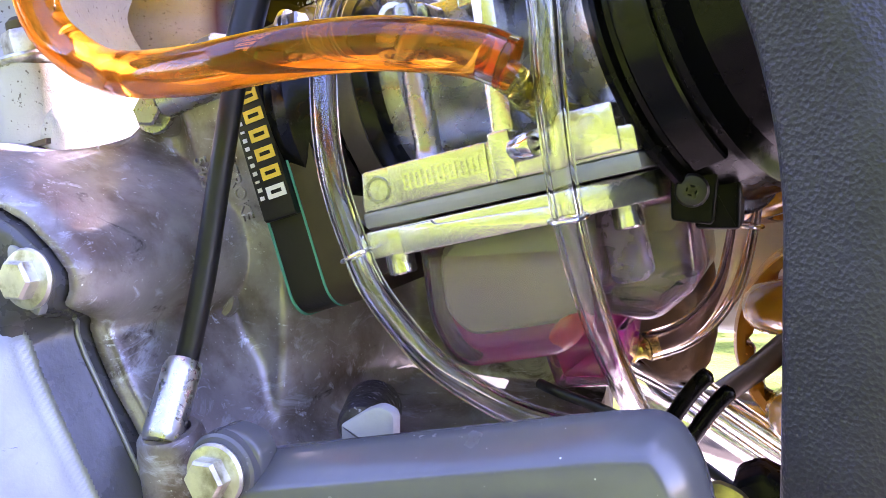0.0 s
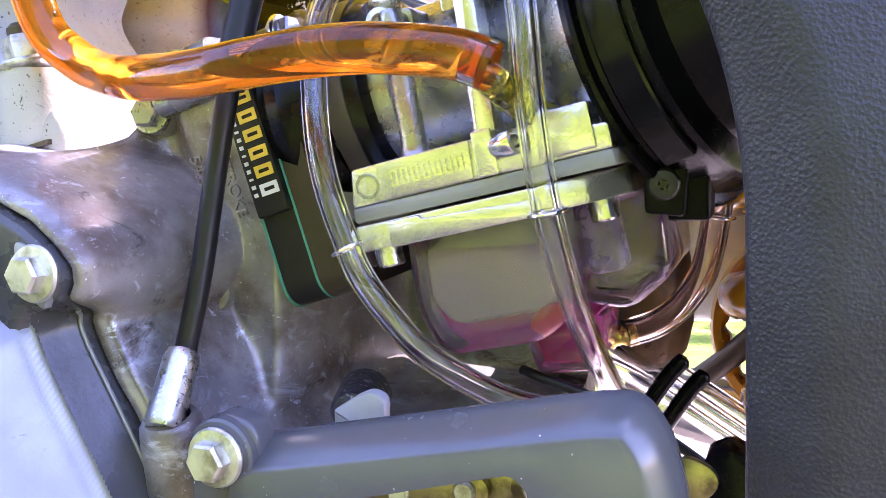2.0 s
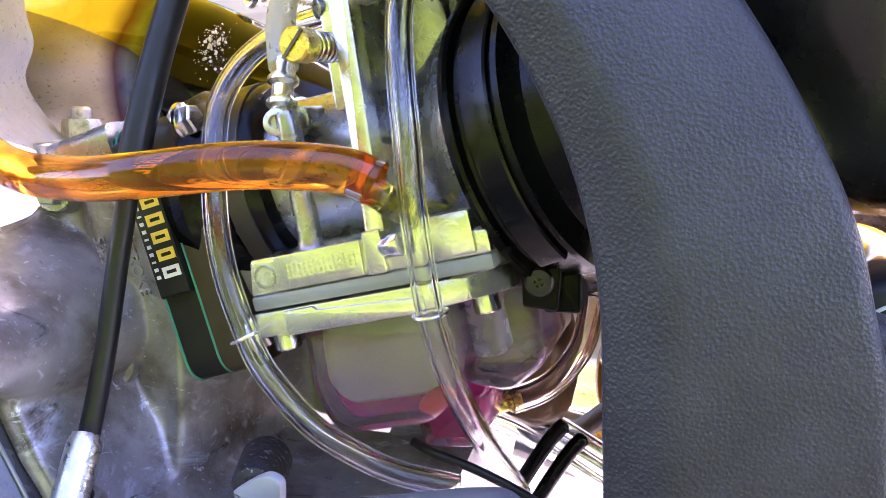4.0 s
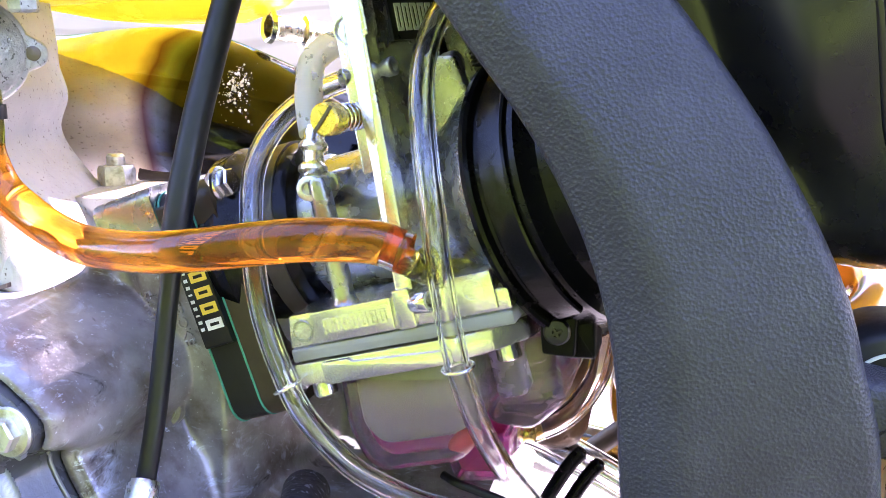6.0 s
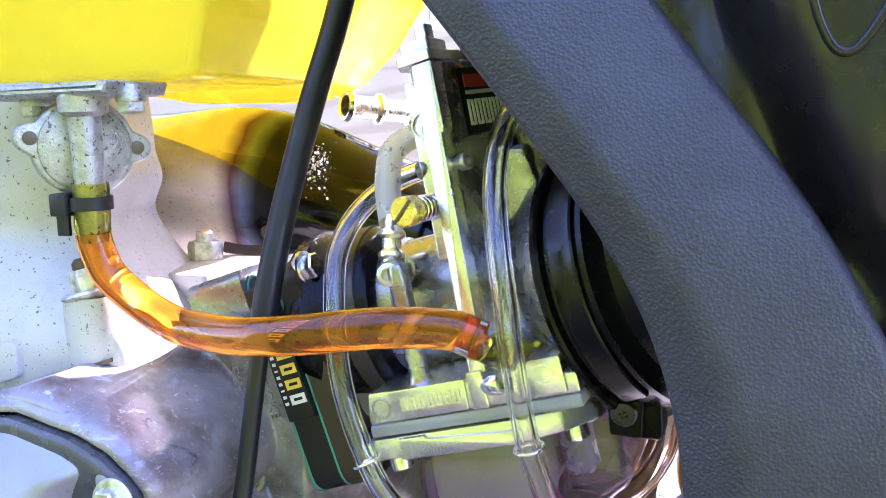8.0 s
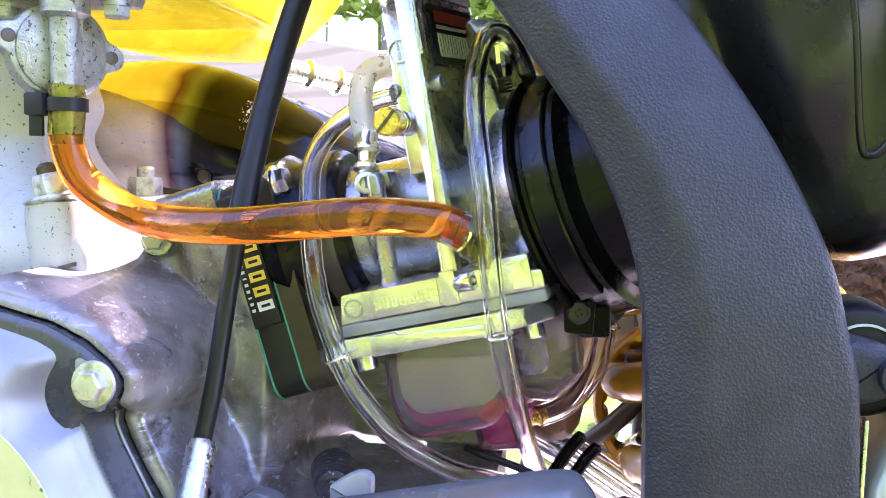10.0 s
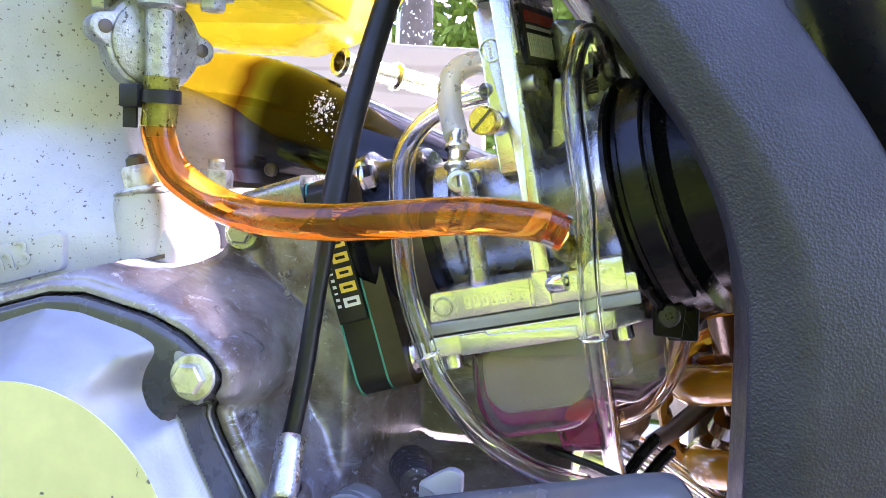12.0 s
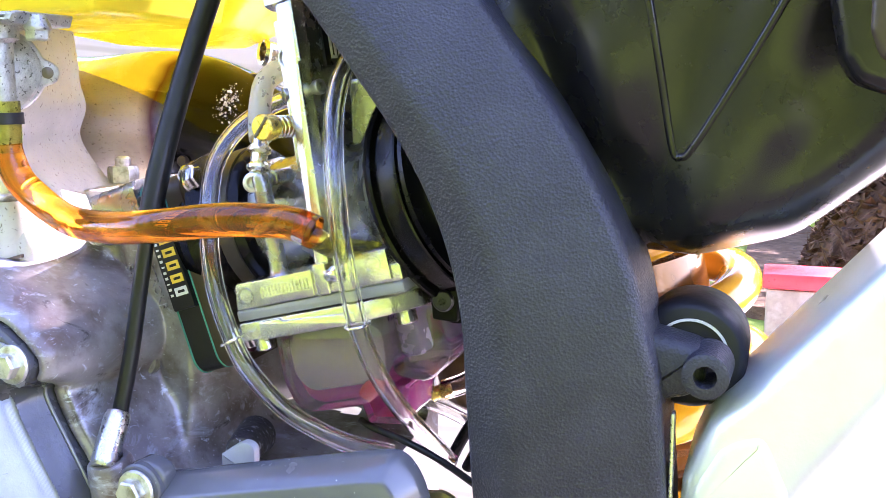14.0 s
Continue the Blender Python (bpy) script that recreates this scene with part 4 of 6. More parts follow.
# ---- exhaust ----
exhaust = thing("exhaust_pipe", (-0.30, 0.345, 0.63), "heat-tinted steel exhaust expansion pipe with weld beads", "exhaust pipe")
PATHX = [(-0.345, 0.360, 0.646), (-0.285, 0.346, 0.640), (-0.225, 0.340, 0.634), (-0.17, 0.338, 0.621), (-0.11, 0.342, 0.604), (-0.05, 0.366, 0.606), (0.00, 0.388, 0.622)]
pipe_r = lambda t: 0.034 + 0.0095 * math.exp(-((t - 0.34) / 0.16) ** 2) - 0.020 * max(0, t - 0.62) / 0.38
part("chamber", tube(PATHX, pipe_r, segs=56, per=10), PIPE, exhaust, sharp=70)
xrun = spline(PATHX, 10)
rw = random.Random(12)
spat = bmesh.new()
for k in range(420):
    q = rw.gauss(0.0, 0.17)
    along = rw.gauss(0.0, 0.0045) + 0.022 * q
    i0 = 27
    p, t = xrun[i0], (xrun[i0 + 1] - xrun[i0 - 1]).normalized()
    out_ = (Vector((0, -0.66, 0.75)) - t * t.dot(Vector((0, -0.66, 0.75)))).normalized()
    rad = (out_ * math.cos(q) + t.cross(out_) * math.sin(q))
    c = p + rad * (pipe_r(i0 / 60) - 0.0001) + t * along
    bmesh.ops.create_icosphere(spat, subdivisions=1, radius=0.00012 + 0.0006 * rw.random() ** 3, matrix=Matrix.Translation(c))
part("weld_spatter", spat, STEEL, exhaust, "bright crusty weld spatter")
part("nut_boss", lathe((-0.196, 0.300, 0.622), (0.1, -1, 0.1), [(0, .0030), (.004, .0030), (.0052, .0024), (.0055, .001)], 18), DARK_METAL, exhaust)
part("bracket", prism(rounded([(-0.222, 0.612), (-0.185, 0.609), (-0.150, 0.606), (-0.150, 0.611), (-0.186, 0.6145), (-0.220, 0.6195)], .002), 0.299, 0.303, 0.0008), DARK_METAL, exhaust)

# ---- reed block ----
RB = facing((-0.1443, 0, 0.6207), (0.951, 0, 0.31), (0, -1, 0))   # x across the stack, y up along it, z towards the camera


def slab(u0, u1, w0, w1, y0, y1, r=0.0004):
    bm = block(((u0 + u1) / 2, (w0 + w1) / 2, -(y0 + y1) / 2), (u1 - u0, w1 - w0, y1 - y0), 0)
    side = [e for e in bm.edges if abs((e.verts[0].co - e.verts[1].co).normalized().x) > 0.9]
    bmesh.ops.bevel(bm, geom=side, offset=r, segments=5, profile=0.5, affect="EDGES", clamp_overlap=True)
    bmesh.ops.transform(bm, matrix=RB, verts=bm.verts)
    return bm


reed = thing("reed_block", (-0.125, 0.23, 0.55), "black composite reed valve block with teal gaskets", "reed valve")
part("gasket", slab(-0.0003, 0.0004, -0.0753, 0.0003, 0.1982, 0.262, .007), GASKET_GREEN, reed, "teal paper gasket")
part("cage_body", slab(0.0004, 0.0105, -0.0750, 0.0, 0.1985, 0.262, .007), REED, reed)
part("gasket", slab(0.0106, 0.0112, -0.0753, 0.0002, 0.1981, 0.262, .007), GASKET_GREEN, reed, "teal paper gasket")
part("label_pad", slab(0.0006, 0.0103, -0.0490, -0.004, 0.1960, 0.205, .001), REED, reed)
part("insulator", slab(0.0112, 0.0185, -0.0752, 0.0, 0.1984, 0.262, .007), REED_BROWN, reed, "dark brown insulator flange")
for k in range(7):
    open_mark(reed, "label_mark", YELLOW_INK if k < 6 else WHITE_INK, 0.0032, 0.0056, 0.0011, 0.0003, RB @ pose(0.0068, -0.0120 - 0.0050 * k, -0.1957, 0, 0, -90), "yellow or white printed mark")
for k in range(15):
    part("label_tick", block((0, 0, 0), (0.0012, 0.0010 if k % 3 else 0.0006, 0.0003), 0, RB @ pose(0.0022, -0.0120 - 0.0022 * k, -0.1957)), WHITE_INK, reed, "tiny white printed tick")
for w, y in ((-0.0035, 0.2055), (-0.0665, 0.2085)):
    p = RB @ Vector((0.0185, w, -y))
    bolt(reed, p, (0.951, 0, 0.31), 0.0078, 0.0048, 0.0060, name="flange_bolt", material=CHROME)
# ear enlarged beyond its true size to keep sun off the case
part("end_tab", slab(-0.0220, -0.0006, -0.0130, 0.0030, 0.197, 0.24, .004), CAST_DULL, engine, "bare alloy case ear")

# ---- carburettor ----
TH = math.radians(13.6)
CARB = Matrix(((math.cos(TH), 0, -math.sin(TH), -0.0862), (0, 1, 0, 0), (math.sin(TH), 0, math.cos(TH), 0.5865), (0, 0, 0, 1)))
AY, AW = 0.226, 0.0235     # throat axis


def cp(u, y, w):
    return CARB @ Vector((u, y, w))


boot = thing("intake_boot", cp(-0.02, AY, 0), "black rubber intake boot between reed block and carburettor", "intake boot")
part("clamp_ring", lathe((-0.0175, AY, AW), (1, 0, 0), [(0, .0280), (0, .0292), (.0060, .0292), (.0060, .0280)], 48, CARB, cap=False), DARK_METAL, boot, "narrow dark clamp")
part("mount_lip", lathe((-0.0365, AY, AW), (1, 0, 0), [(0, .0300), (.003, .0300), (.0035, .0290)], 48, CARB), RUBBER, boot)
part("sleeve", lathe((-0.034, AY, AW), (1, 0, 0), [(0, .030), (.004, .031), (.008, .0275), (.014, .0265), (.016, .0285), (.024, .0285), (.026, .0270), (.027, .0225)], 48, CARB), RUBBER, boot)

carb = thing("carburettor", cp(0.02, AY, -0.05), "bright cast alloy carburettor with a translucent pink float bowl", "carburettor")
throat = lathe((-0.014, AY, AW), (1, 0, 0), [(0, .0195), (0, .0225), (.012, .0225), (.013, .0215), (.050, .0215), (.054, .0240), (.060, .0300), (.066, .0325), (.070, .0325), (.070, .028)], 56, CARB)
part("throat", throat, CAST_DULL, carb)
flange = rounded([(-0.0125, -0.0052), (0.054, -0.0052), (0.054, 0.0010), (0.0505, 0.0010), (0.0505, 0.0030), (0.036, 0.0045), (0.0275, 0.0045), (-0.0105, 0.0045)], .0012)
part("body_flange", prism(flange, 0.1895, 0.268, 0.0008, CARB), CAST, carb)
part("name_panel", prism(rounded([(-0.003, -0.0047), (0.0210, -0.0047), (0.0215, 0.0044), (-0.0032, 0.0044)], .0006), 0.1883, 0.1900, 0.0004, CARB), CAST, carb)


for k in range(7):
    x0 = 0.0004 + k * 0.00285
    open_mark(carb, "raised_mark", CAST, 0.0019, 0.0040, 0.0005, 0.0008, CARB @ facing((x0 + 0.0010, 0.1881, -0.0001), (1, 0, 0), (0, -1, 0)))
part("corner_boss", lathe((-0.0070, 0.1902, -0.0005), (0, -1, 0), [(0, .0034), (.0005, .0034), (.0009, .0030), (.0009, .0026), (.0006, .0024)], 28, CARB), CAST_DULL, carb)
part("rib", prism(rounded([(0.0222, -0.0050), (0.0275, -0.0050), (0.0275, 0.0060), (0.0225, 0.0060)], .0008), 0.1878, 0.200, 0.0005, CARB), CAST, carb)
part("ear", prism(rounded([(0.0372, -0.0042), (0.0507, -0.0042), (0.0507, 0.0064), (0.0400, 0.0064), (0.0372, 0.0045)], .0008), 0.1880, 0.215, 0.0006, CARB), CAST, carb)
part("ear_ring", lathe((0.0450, 0.1884, 0.0020), (0, -1, 0), [(0, .0031), (.0007, .0031), (.0007, .0025), (0, .0025)], 28, CARB), CAST, carb)
cap_screw(carb, cp(0.0278, 0.1900, 0.0012), CARB.to_3x3() @ Vector((1, -0.42, 0.05)), 0.0031, 0.0056, material=CHROME)
part("spacer_gasket", prism(rounded([(-0.0122, -0.0090), (0.0540, -0.0090), (0.0540, -0.0052), (-0.0122, -0.0052)], .0008), 0.1888, 0.266, 0.0006, CARB), GASKET_GREY, carb, "smooth grey rubber gasket")
rim_plan = rounded([(-0.0130, 0.1890), (0.0380, 0.1890), (0.0455, 0.1925), (0.0545, 0.2000), (0.0565, 0.2080), (0.0565, 0.266), (-0.0130, 0.266)], [.0012, .006, .006, .006, .004, .001, .001], 6)
part("bowl_rim", prism(rim_plan, -0.0096, -0.0163, 0.0008, CARB @ Matrix(((1, 0, 0, 0), (0, 0, 1, 0), (0, 1, 0, 0), (0, 0, 0, 1))), both=True), CAST, carb, sharp=30)
part("rim_face", prism(rounded([(-0.0035, -0.0165), (0.0335, -0.0165), (0.0335, -0.0125), (0.0060, -0.0110), (0.0050, -0.0100), (-0.0035, -0.0100)], .0006), 0.1875, 0.1900, 0.0005, CARB), CAST, carb)
for u, y in ((-0.0085, 0.196), (0.0465, 0.2015), (-0.0085, 0.258), (0.0465, 0.258)):
    cap_screw(carb, cp(u, y, -0.0163), CARB.to_3x3() @ Vector((0, 0, -1)), 0.0036, 0.0050, name="bowl_screw")
# float bowl: outer shell, fuel, float


def bowl_out(g):
    return rounded([(-0.0020 + g, -0.0165), (-0.0035 + g, -0.0330), (0.0005 + g, -0.0462 + g), (0.0305 - g, -0.0462 + g), (0.0375 - g, -0.0330), (0.0395 - g, -0.0165)], [0, .02, .0085, .011, .02, 0], 8)


bowl = part("float_bowl", prism(bowl_out(0), 0.1915, 0.262, 0.0035, CARB, 4, True), BOWL, carb, "translucent pinkish plastic bowl", sharp=55)
part("fuel", prism(rounded([(-0.0010, -0.0190), (-0.0024, -0.0332), (0.0014, -0.0452), (0.0298, -0.0452), (0.0366, -0.0330), (0.0378, -0.0240)], [0, .02, .008, .010, .02, 0], 8), 0.1942, 0.2605, 0.003, CARB, 3, True), FUEL, bowl, "pink fuel")
part("float", prism(rounded([(0.0010, -0.0175), (0.0372, -0.0175), (0.0352, -0.0335), (0.0290, -0.0392), (0.0046, -0.0392), (0.0002, -0.0325)], .007, 8), 0.1975, 0.250, 0.003, CARB), FLOAT, bowl, "grey-green float")
part("fuel_depth", prism(rounded([(0.0004, -0.0240), (-0.0010, -0.0335), (0.0026, -0.0440), (0.0288, -0.0440), (0.0352, -0.0330), (0.0362, -0.0240)], [0, .02, .007, .009, .02, 0], 8), 0.2040, 0.2560, 0.002, CARB, 3, True), FUEL_DEEP, bowl, "deep magenta fuel")
# red bead added to imitate the red glow low in the bowl
part("red_bead", lathe((0.0285, 0.1990, -0.0405), (0.9, 0, 0.45), [(-.005, .0008), (-.0035, .0018), (0, .0025), (.0035, .0018), (.005, .0008)], 20, CARB), RED_PLASTIC, bowl, "small red bead added for the red glow in the bowl")
side_bowl = part("side_bowl", prism(rounded([(0.0360, -0.0165), (0.0345, -0.0400), (0.0470, -0.0440), (0.0580, -0.0375), (0.0600, -0.0165)], [0, .005, .008, .006, 0], 6), 0.2020, 0.252, 0.0040, CARB, 4, True), BOWL, carb, "translucent pinkish plastic bowl side", sharp=55)
part("fuel", prism(rounded([(0.0385, -0.0345), (0.0372, -0.0385), (0.0470, -0.0415), (0.0552, -0.0370), (0.0555, -0.0345)], .001), 0.2085, 0.2495, 0.002, CARB, 3, True), FUEL, side_bowl, "pink fuel")
part("jet_column", prism(rounded([(0.0385, -0.0175), (0.0385, -0.0345), (0.0475, -0.0345), (0.0475, -0.0175)], .0025, 6), 0.2080, 0.2200, 0.0020, CARB, 3, True), JET, side_bowl, "violet translucent jet column")
well = part("drain_well", prism(rounded([(0.0190, -0.0440), (0.0205, -0.0560), (0.0350, -0.0575), (0.0400, -0.0440)], [0, .003, .003, 0]), 0.2020, 0.232, 0.0030, CARB, 4, True), BOWL, carb, "translucent pinkish drain well", sharp=55)
part("fuel", prism(rounded([(0.0210, -0.0445), (0.0225, -0.0540), (0.0335, -0.0555), (0.0380, -0.0445)], .001), 0.2065, 0.2295, 0.001, CARB), FUEL_DEEP, well, "pink fuel")
part("drain_barb", lathe((-0.0440, 0.2360, 0.5385), (0.93, 0.25, 0.27), [(-.004, .0022), (.002, .0024), (.003, .0034), (.0045, .0026), (.006, .0026), (.007, .0034), (.0085, .0026), (.0105, .0022)], 24), BRASS, carb, "small brass hose barb")
# slide housing, raked inwards towards its top
RAKE = CARB @ Matrix(((1, 0, 0, 0), (0, 1, 0.18, -0.0009), (0, 0, 1, 0), (0, 0, 0, 1)))
LIFT = Matrix(((1, 0, 0, 0), (0, 0, 1, 0), (0, 1, 0, 0), (0, 0, 0, 1)))


def upright(plan, w0, w1, bevel=0.0006):
    """A plan of (u, y) raised from w0 to w1 in the raked frame of the slide housing."""
    return prism(plan, w1, w0, bevel, RAKE @ LIFT)


part("slide_housing", upright(rounded([(0.0168, 0.2035), (0.0236, 0.2030), (0.0240, 0.1950), (0.0280, 0.1950), (0.0300, 0.2045), (0.0395, 0.2430), (0.0380, 0.2560), (0.0168, 0.2560)], .0008), 0.028, 0.0961), CAST_DULL, carb)
part("low_strip", prism(rounded([(0.0165, 0.0375), (0.0236, 0.0375), (0.0236, 0.0925), (0.0160, 0.0925)], .0008), 0.1985, 0.2050, 0.0008, RAKE), CAST, carb)
part("raised_strip", prism(rounded([(0.0232, 0.0050), (0.0285, 0.0050), (0.0290, 0.0735), (0.0300, 0.0750), (0.0300, 0.0960), (0.0232, 0.0960)], .0008), 0.1890, 0.1965, 0.0008, RAKE), CAST, carb)
for k, s in enumerate("38"):
    letters(carb, s, 0.0034, RAKE @ facing((0.0190, 0.1983, 0.0792 - 0.0032 * k), (1, 0, 0), (0, -1, 0)), CAST, 0.0003)
part("cast_ring", lathe((0.0201, 0.1984, 0.0785), (0, -1, 0), [(0, .0040), (.0005, .0040), (.0005, .0035), (0, .0035)], 32, RAKE, cap=False), CAST, carb)
letters(carb, "38", 0.0062, facing(cp(0.0440, 0.2020, 0.0285), CARB.to_3x3() @ Vector((0, 0, -1)), (0.2, -1, 0)), CAST, 0.0004)
part("cap", upright(rounded([(0.0160, 0.1985), (0.0192, 0.1886), (0.0301, 0.1886), (0.0312, 0.2045), (0.0402, 0.2435), (0.0385, 0.2565), (0.0160, 0.2565)], .001), 0.0962, 0.0995), CAST, carb)
part("cap_step", upright(rounded([(0.0205, 0.1895), (0.0300, 0.1895), (0.0300, 0.2050), (0.0205, 0.2050)], .001), 0.0995, 0.1030), CAST, carb)
part("cap_post", upright(rounded([(0.0258, 0.1905), (0.0298, 0.1905), (0.0298, 0.1965), (0.0258, 0.1965)], .001), 0.1030, 0.1072), CAST, carb)
# name plate on the rear face of the housing
RF = RAKE @ facing((0.0302, 0.2050, 0.0), Vector((0.0095, 0.0385, 0)), (1, -0.24, 0))   # x inwards along the face, y up, z out


def on_rear(a0, a1, b0, b1, lift, thick=0.0005):
    return block(((a0 + a1) / 2, (b0 + b1) / 2, lift), (a1 - a0, b1 - b0, thick), 0, RF)


plate = part("name_plate", on_rear(0.0010, 0.0370, 0.0725, 0.0935, 0.0003, 0.0008), BLACK_INK, carb, "black printed name plate")
part("red_band", on_rear(0.0040, 0.0350, 0.0873, 0.0913, 0.0008), RED_INK, plate, "red printed band")
part("white_line", on_rear(0.0040, 0.0350, 0.0850, 0.0862, 0.0008), WHITE_INK, plate, "white printed line")
for k in range(7):
    open_mark(plate, "white_mark", WHITE_INK, 0.0032, 0.0082, 0.0010, 0.0005, RF @ pose(0.0055 + 0.0043 * k, 0.0792, 0.0008), "white printed mark")
back_way = CARB.to_3x3() @ Vector((1, -0.24, 0.0))
cap_screw(carb, cp(0.0310, 0.2060, 0.0645), back_way, 0.0027, 0.0026, material=ZINC)
cap_screw(carb, cp(0.0430, 0.2230, 0.0615), back_way, 0.0042, 0.0040, material=ZINC)
part("gusset", prism(rounded([(0.0330, 0.0420), (0.0500, 0.0420), (0.0470, 0.0640), (0.0380, 0.0660)], .002), 0.2180, 0.224, 0.001, CARB), CAST_DULL, carb)
cap_screw(carb, cp(0.0175, 0.2120, 0.0655), CARB.to_3x3() @ Vector((-0.7, -0.7, 0)), 0.0028, 0.0030, material=CAST_DULL)
part("rear_body", prism(rounded([(0.0385, 0.0480), (0.0600, 0.0460), (0.0590, 0.0700), (0.0520, 0.0860), (0.0385, 0.0900)], .004), 0.2400, 0.262, 0.003, CARB), CAST_DULL, carb)
knurl = part("knurled_screw", lathe(cp(0.0500, 0.236, 0.0690), CARB.to_3x3() @ Vector((0.1, 0, 1)), [(-.004, .0025), (0, .0042), (.0006, .0046), (.007, .0046), (.0076, .0040)], 18), CHROME, carb, "knurled chrome screw", sharp=10)
ks = [cp(0.0495 + 0.0022 * math.cos(t * 0.5), 0.236 + 0.0022 * math.sin(t * 0.5), 0.060 + 0.008 * t / 80) for t in range(81)]
part("spring", tube(ks, 0.0004, segs=8, per=1, smooth_path=False), DARK_METAL, knurl, "small dark spring")
# vertical jet tower
part("jet_tower", lathe((0.0050, 0.1955, 0.0030), (0.05, 0, 1), [(0, .0050), (.002, .0036), (.004, .0032), (.030, .0032), (.036, .0030), (.037, .0026)], 28, CARB), CAST_DULL, carb)
part("screw_boss", lathe(cp(0.0042, 0.1985, 0.0375), CARB.to_3x3() @ Vector((0.12, -1, 0.12)), [(-.006, .0046), (.002, .0042), (.003, .0036)], 24), CAST_DULL, carb)
part("jet_boss", prism(rounded([(0.0010, 0.0350), (0.0105, 0.0350), (0.0105, 0.0410), (0.0010, 0.0410)], .0025), 0.2005, 0.215, 0.001, CARB), CAST_DULL, carb)
cap_screw(carb, cp(0.0042, 0.1955, 0.0375), CARB.to_3x3() @ Vector((0.12, -1, 0.12)), 0.0035, 0.0026, name="jet_screw", material=ZINC)
part("jet_barb", lathe((-0.0922, 0.1990, 0.6235), (-0.08, 0.33, 0.94), [(0, .0030), (.004, .0030), (.005, .0042), (.0062, .0042), (.0075, .0030), (.0105, .0030), (.0115, .0042), (.0127, .0042), (.014, .0032), (.018, .0028)], 24), BRASS_PALE, carb, "pale brass hose barb")
# idle screw with its spring
ax = Vector((0.167, 0.986, 0.0)).normalized()
knob = part("idle_screw", lathe((-0.0832, 0.1885, 0.6434), ax, [(0, .0040), (.0006, .0045), (.0055, .0045), (.006, .0040), (.006, .0024), (.022, .0024)], 32), BRASS, carb, "slotted brass idle screw")
# dark bar on the head stands for the slot's shade
part("slot", block((0, 0, 0), (0.0088, 0.0009, 0.0006), 0, facing((-0.0833, 0.1884, 0.6434), (0.62, -0.1, 0.78), -ax)), DARK_METAL, knob, "dark bar for the shade in the screw's slot")
sp = [Vector((-0.0832, 0.1885, 0.6434)) + ax * (0.006 + 0.012 * t / 90) + 0.0036 * (Vector((0, 0, 1)) * math.cos(t * 0.42) + ax.cross(Vector((0, 0, 1))) * math.sin(t * 0.42)) for t in range(91)]
part("spring", tube(sp, 0.00045, segs=8, per=1, smooth_path=False), CHROME, knob, "small steel coil spring")
# fuel inlet
part("inlet", tube([(-0.0590, 0.1738, 0.6110), (-0.0560, 0.1752, 0.6088), (-0.0538, 0.1790, 0.6062), (-0.0530, 0.1860, 0.6038), (-0.0525, 0.1960, 0.6022), (-0.050, 0.206, 0.600)], 0.0036, segs=20), HOSE_YELLOW, carb, "yellowed bent fuel inlet")
part("inlet_collar", lathe((-0.0549, 0.1845, 0.6072), (0.12, 0.72, -0.68), [(0, .0034), (.0005, .0046), (.0025, .0046), (.003, .0034)], 28), HOSE_YELLOW, carb, "yellowed sleeve round the inlet")

# ---- air boot and its clamp ----
air_boot = thing("air_boot", cp(0.08, AY, AW - 0.03), "glossy black rubber air boot clamped to the carburettor", "air boot")
BC, BN = Vector((0.0645, 0.2285, 0.0183)), Vector((1.0, -0.379, 0.126)).normalized()   # middle and axis of its mouth, in the carburettor's frame
part("ring", lathe(BC, BN, [(0, .030), (0, .0428), (.0006, .0438), (.0022, .0440), (.0030, .0432), (.0034, .0410), (.0048, .0406), (.0052, .0414), (.0146, .0408), (.0152, .0418), (.0168, .0416), (.0180, .0385), (.0200, .0368), (.034, .0345), (.056, .0330)], 72, CARB), RUBBER, air_boot, sharp=30)
b1 = (Vector((0, -1, 0)) - BN * BN.dot(Vector((0, -1, 0)))).normalized()
b2 = BN.cross(b1)
b2 = b2 if b2.z > 0 else -b2
band = bmesh.new()
ends = []
for k in range(61):
    a = radians(-44 + 250 * k / 60)
    d = b1 * math.cos(a) + b2 * math.sin(a)
    ends.append([band.verts.new(CARB @ (BC + BN * u + d * r)) for u, r in ((.0056, .0412), (.0056, .0424), (.0062, .0428), (.0132, .0424), (.0138, .0420), (.0138, .0408))])
for a, b in zip(ends, ends[1:]):
    for k in range(6):
        band.faces.new((a[k - 1], a[k], b[k], b[k - 1]))
band.faces.new(ends[0])
band.faces.new(ends[-1][::-1])
part("clamp_band", band, BLACK_STEEL, air_boot, "satin black clamp band", sharp=30)
part("boot_shoulder", tube([(-0.030, 0.236, 0.6130), (-0.0210, 0.2265, 0.6060), (-0.0105, 0.2200, 0.6035), (0.0020, 0.2180, 0.6070)], lambda t: 0.0095 + 0.003 * math.sin(3 * t), segs=28), RUBBER_WET, air_boot)
part("clamp_ear", prism(rounded([(-0.0292, 0.5885), (-0.0180, 0.5880), (-0.0150, 0.6030), (-0.0300, 0.6060)], .003), 0.2035, 0.216, 0.0012, seg=3), CLAMP, air_boot)
part("clamp_block", prism(rounded([(-0.0225, 0.5765), (-0.0128, 0.5768), (-0.0132, 0.5912), (-0.0225, 0.5915)], .0012), 0.2050, 0.218, 0.0010, seg=3), CLAMP, air_boot)
part("clamp_plate", prism(rounded([(-0.0272, 0.5786), (-0.0182, 0.5780), (-0.0176, 0.5895), (-0.0208, 0.5940), (-0.0280, 0.5915)], .0012), 0.2012, 0.2046, 0.0007, seg=3), CLAMP, air_boot)
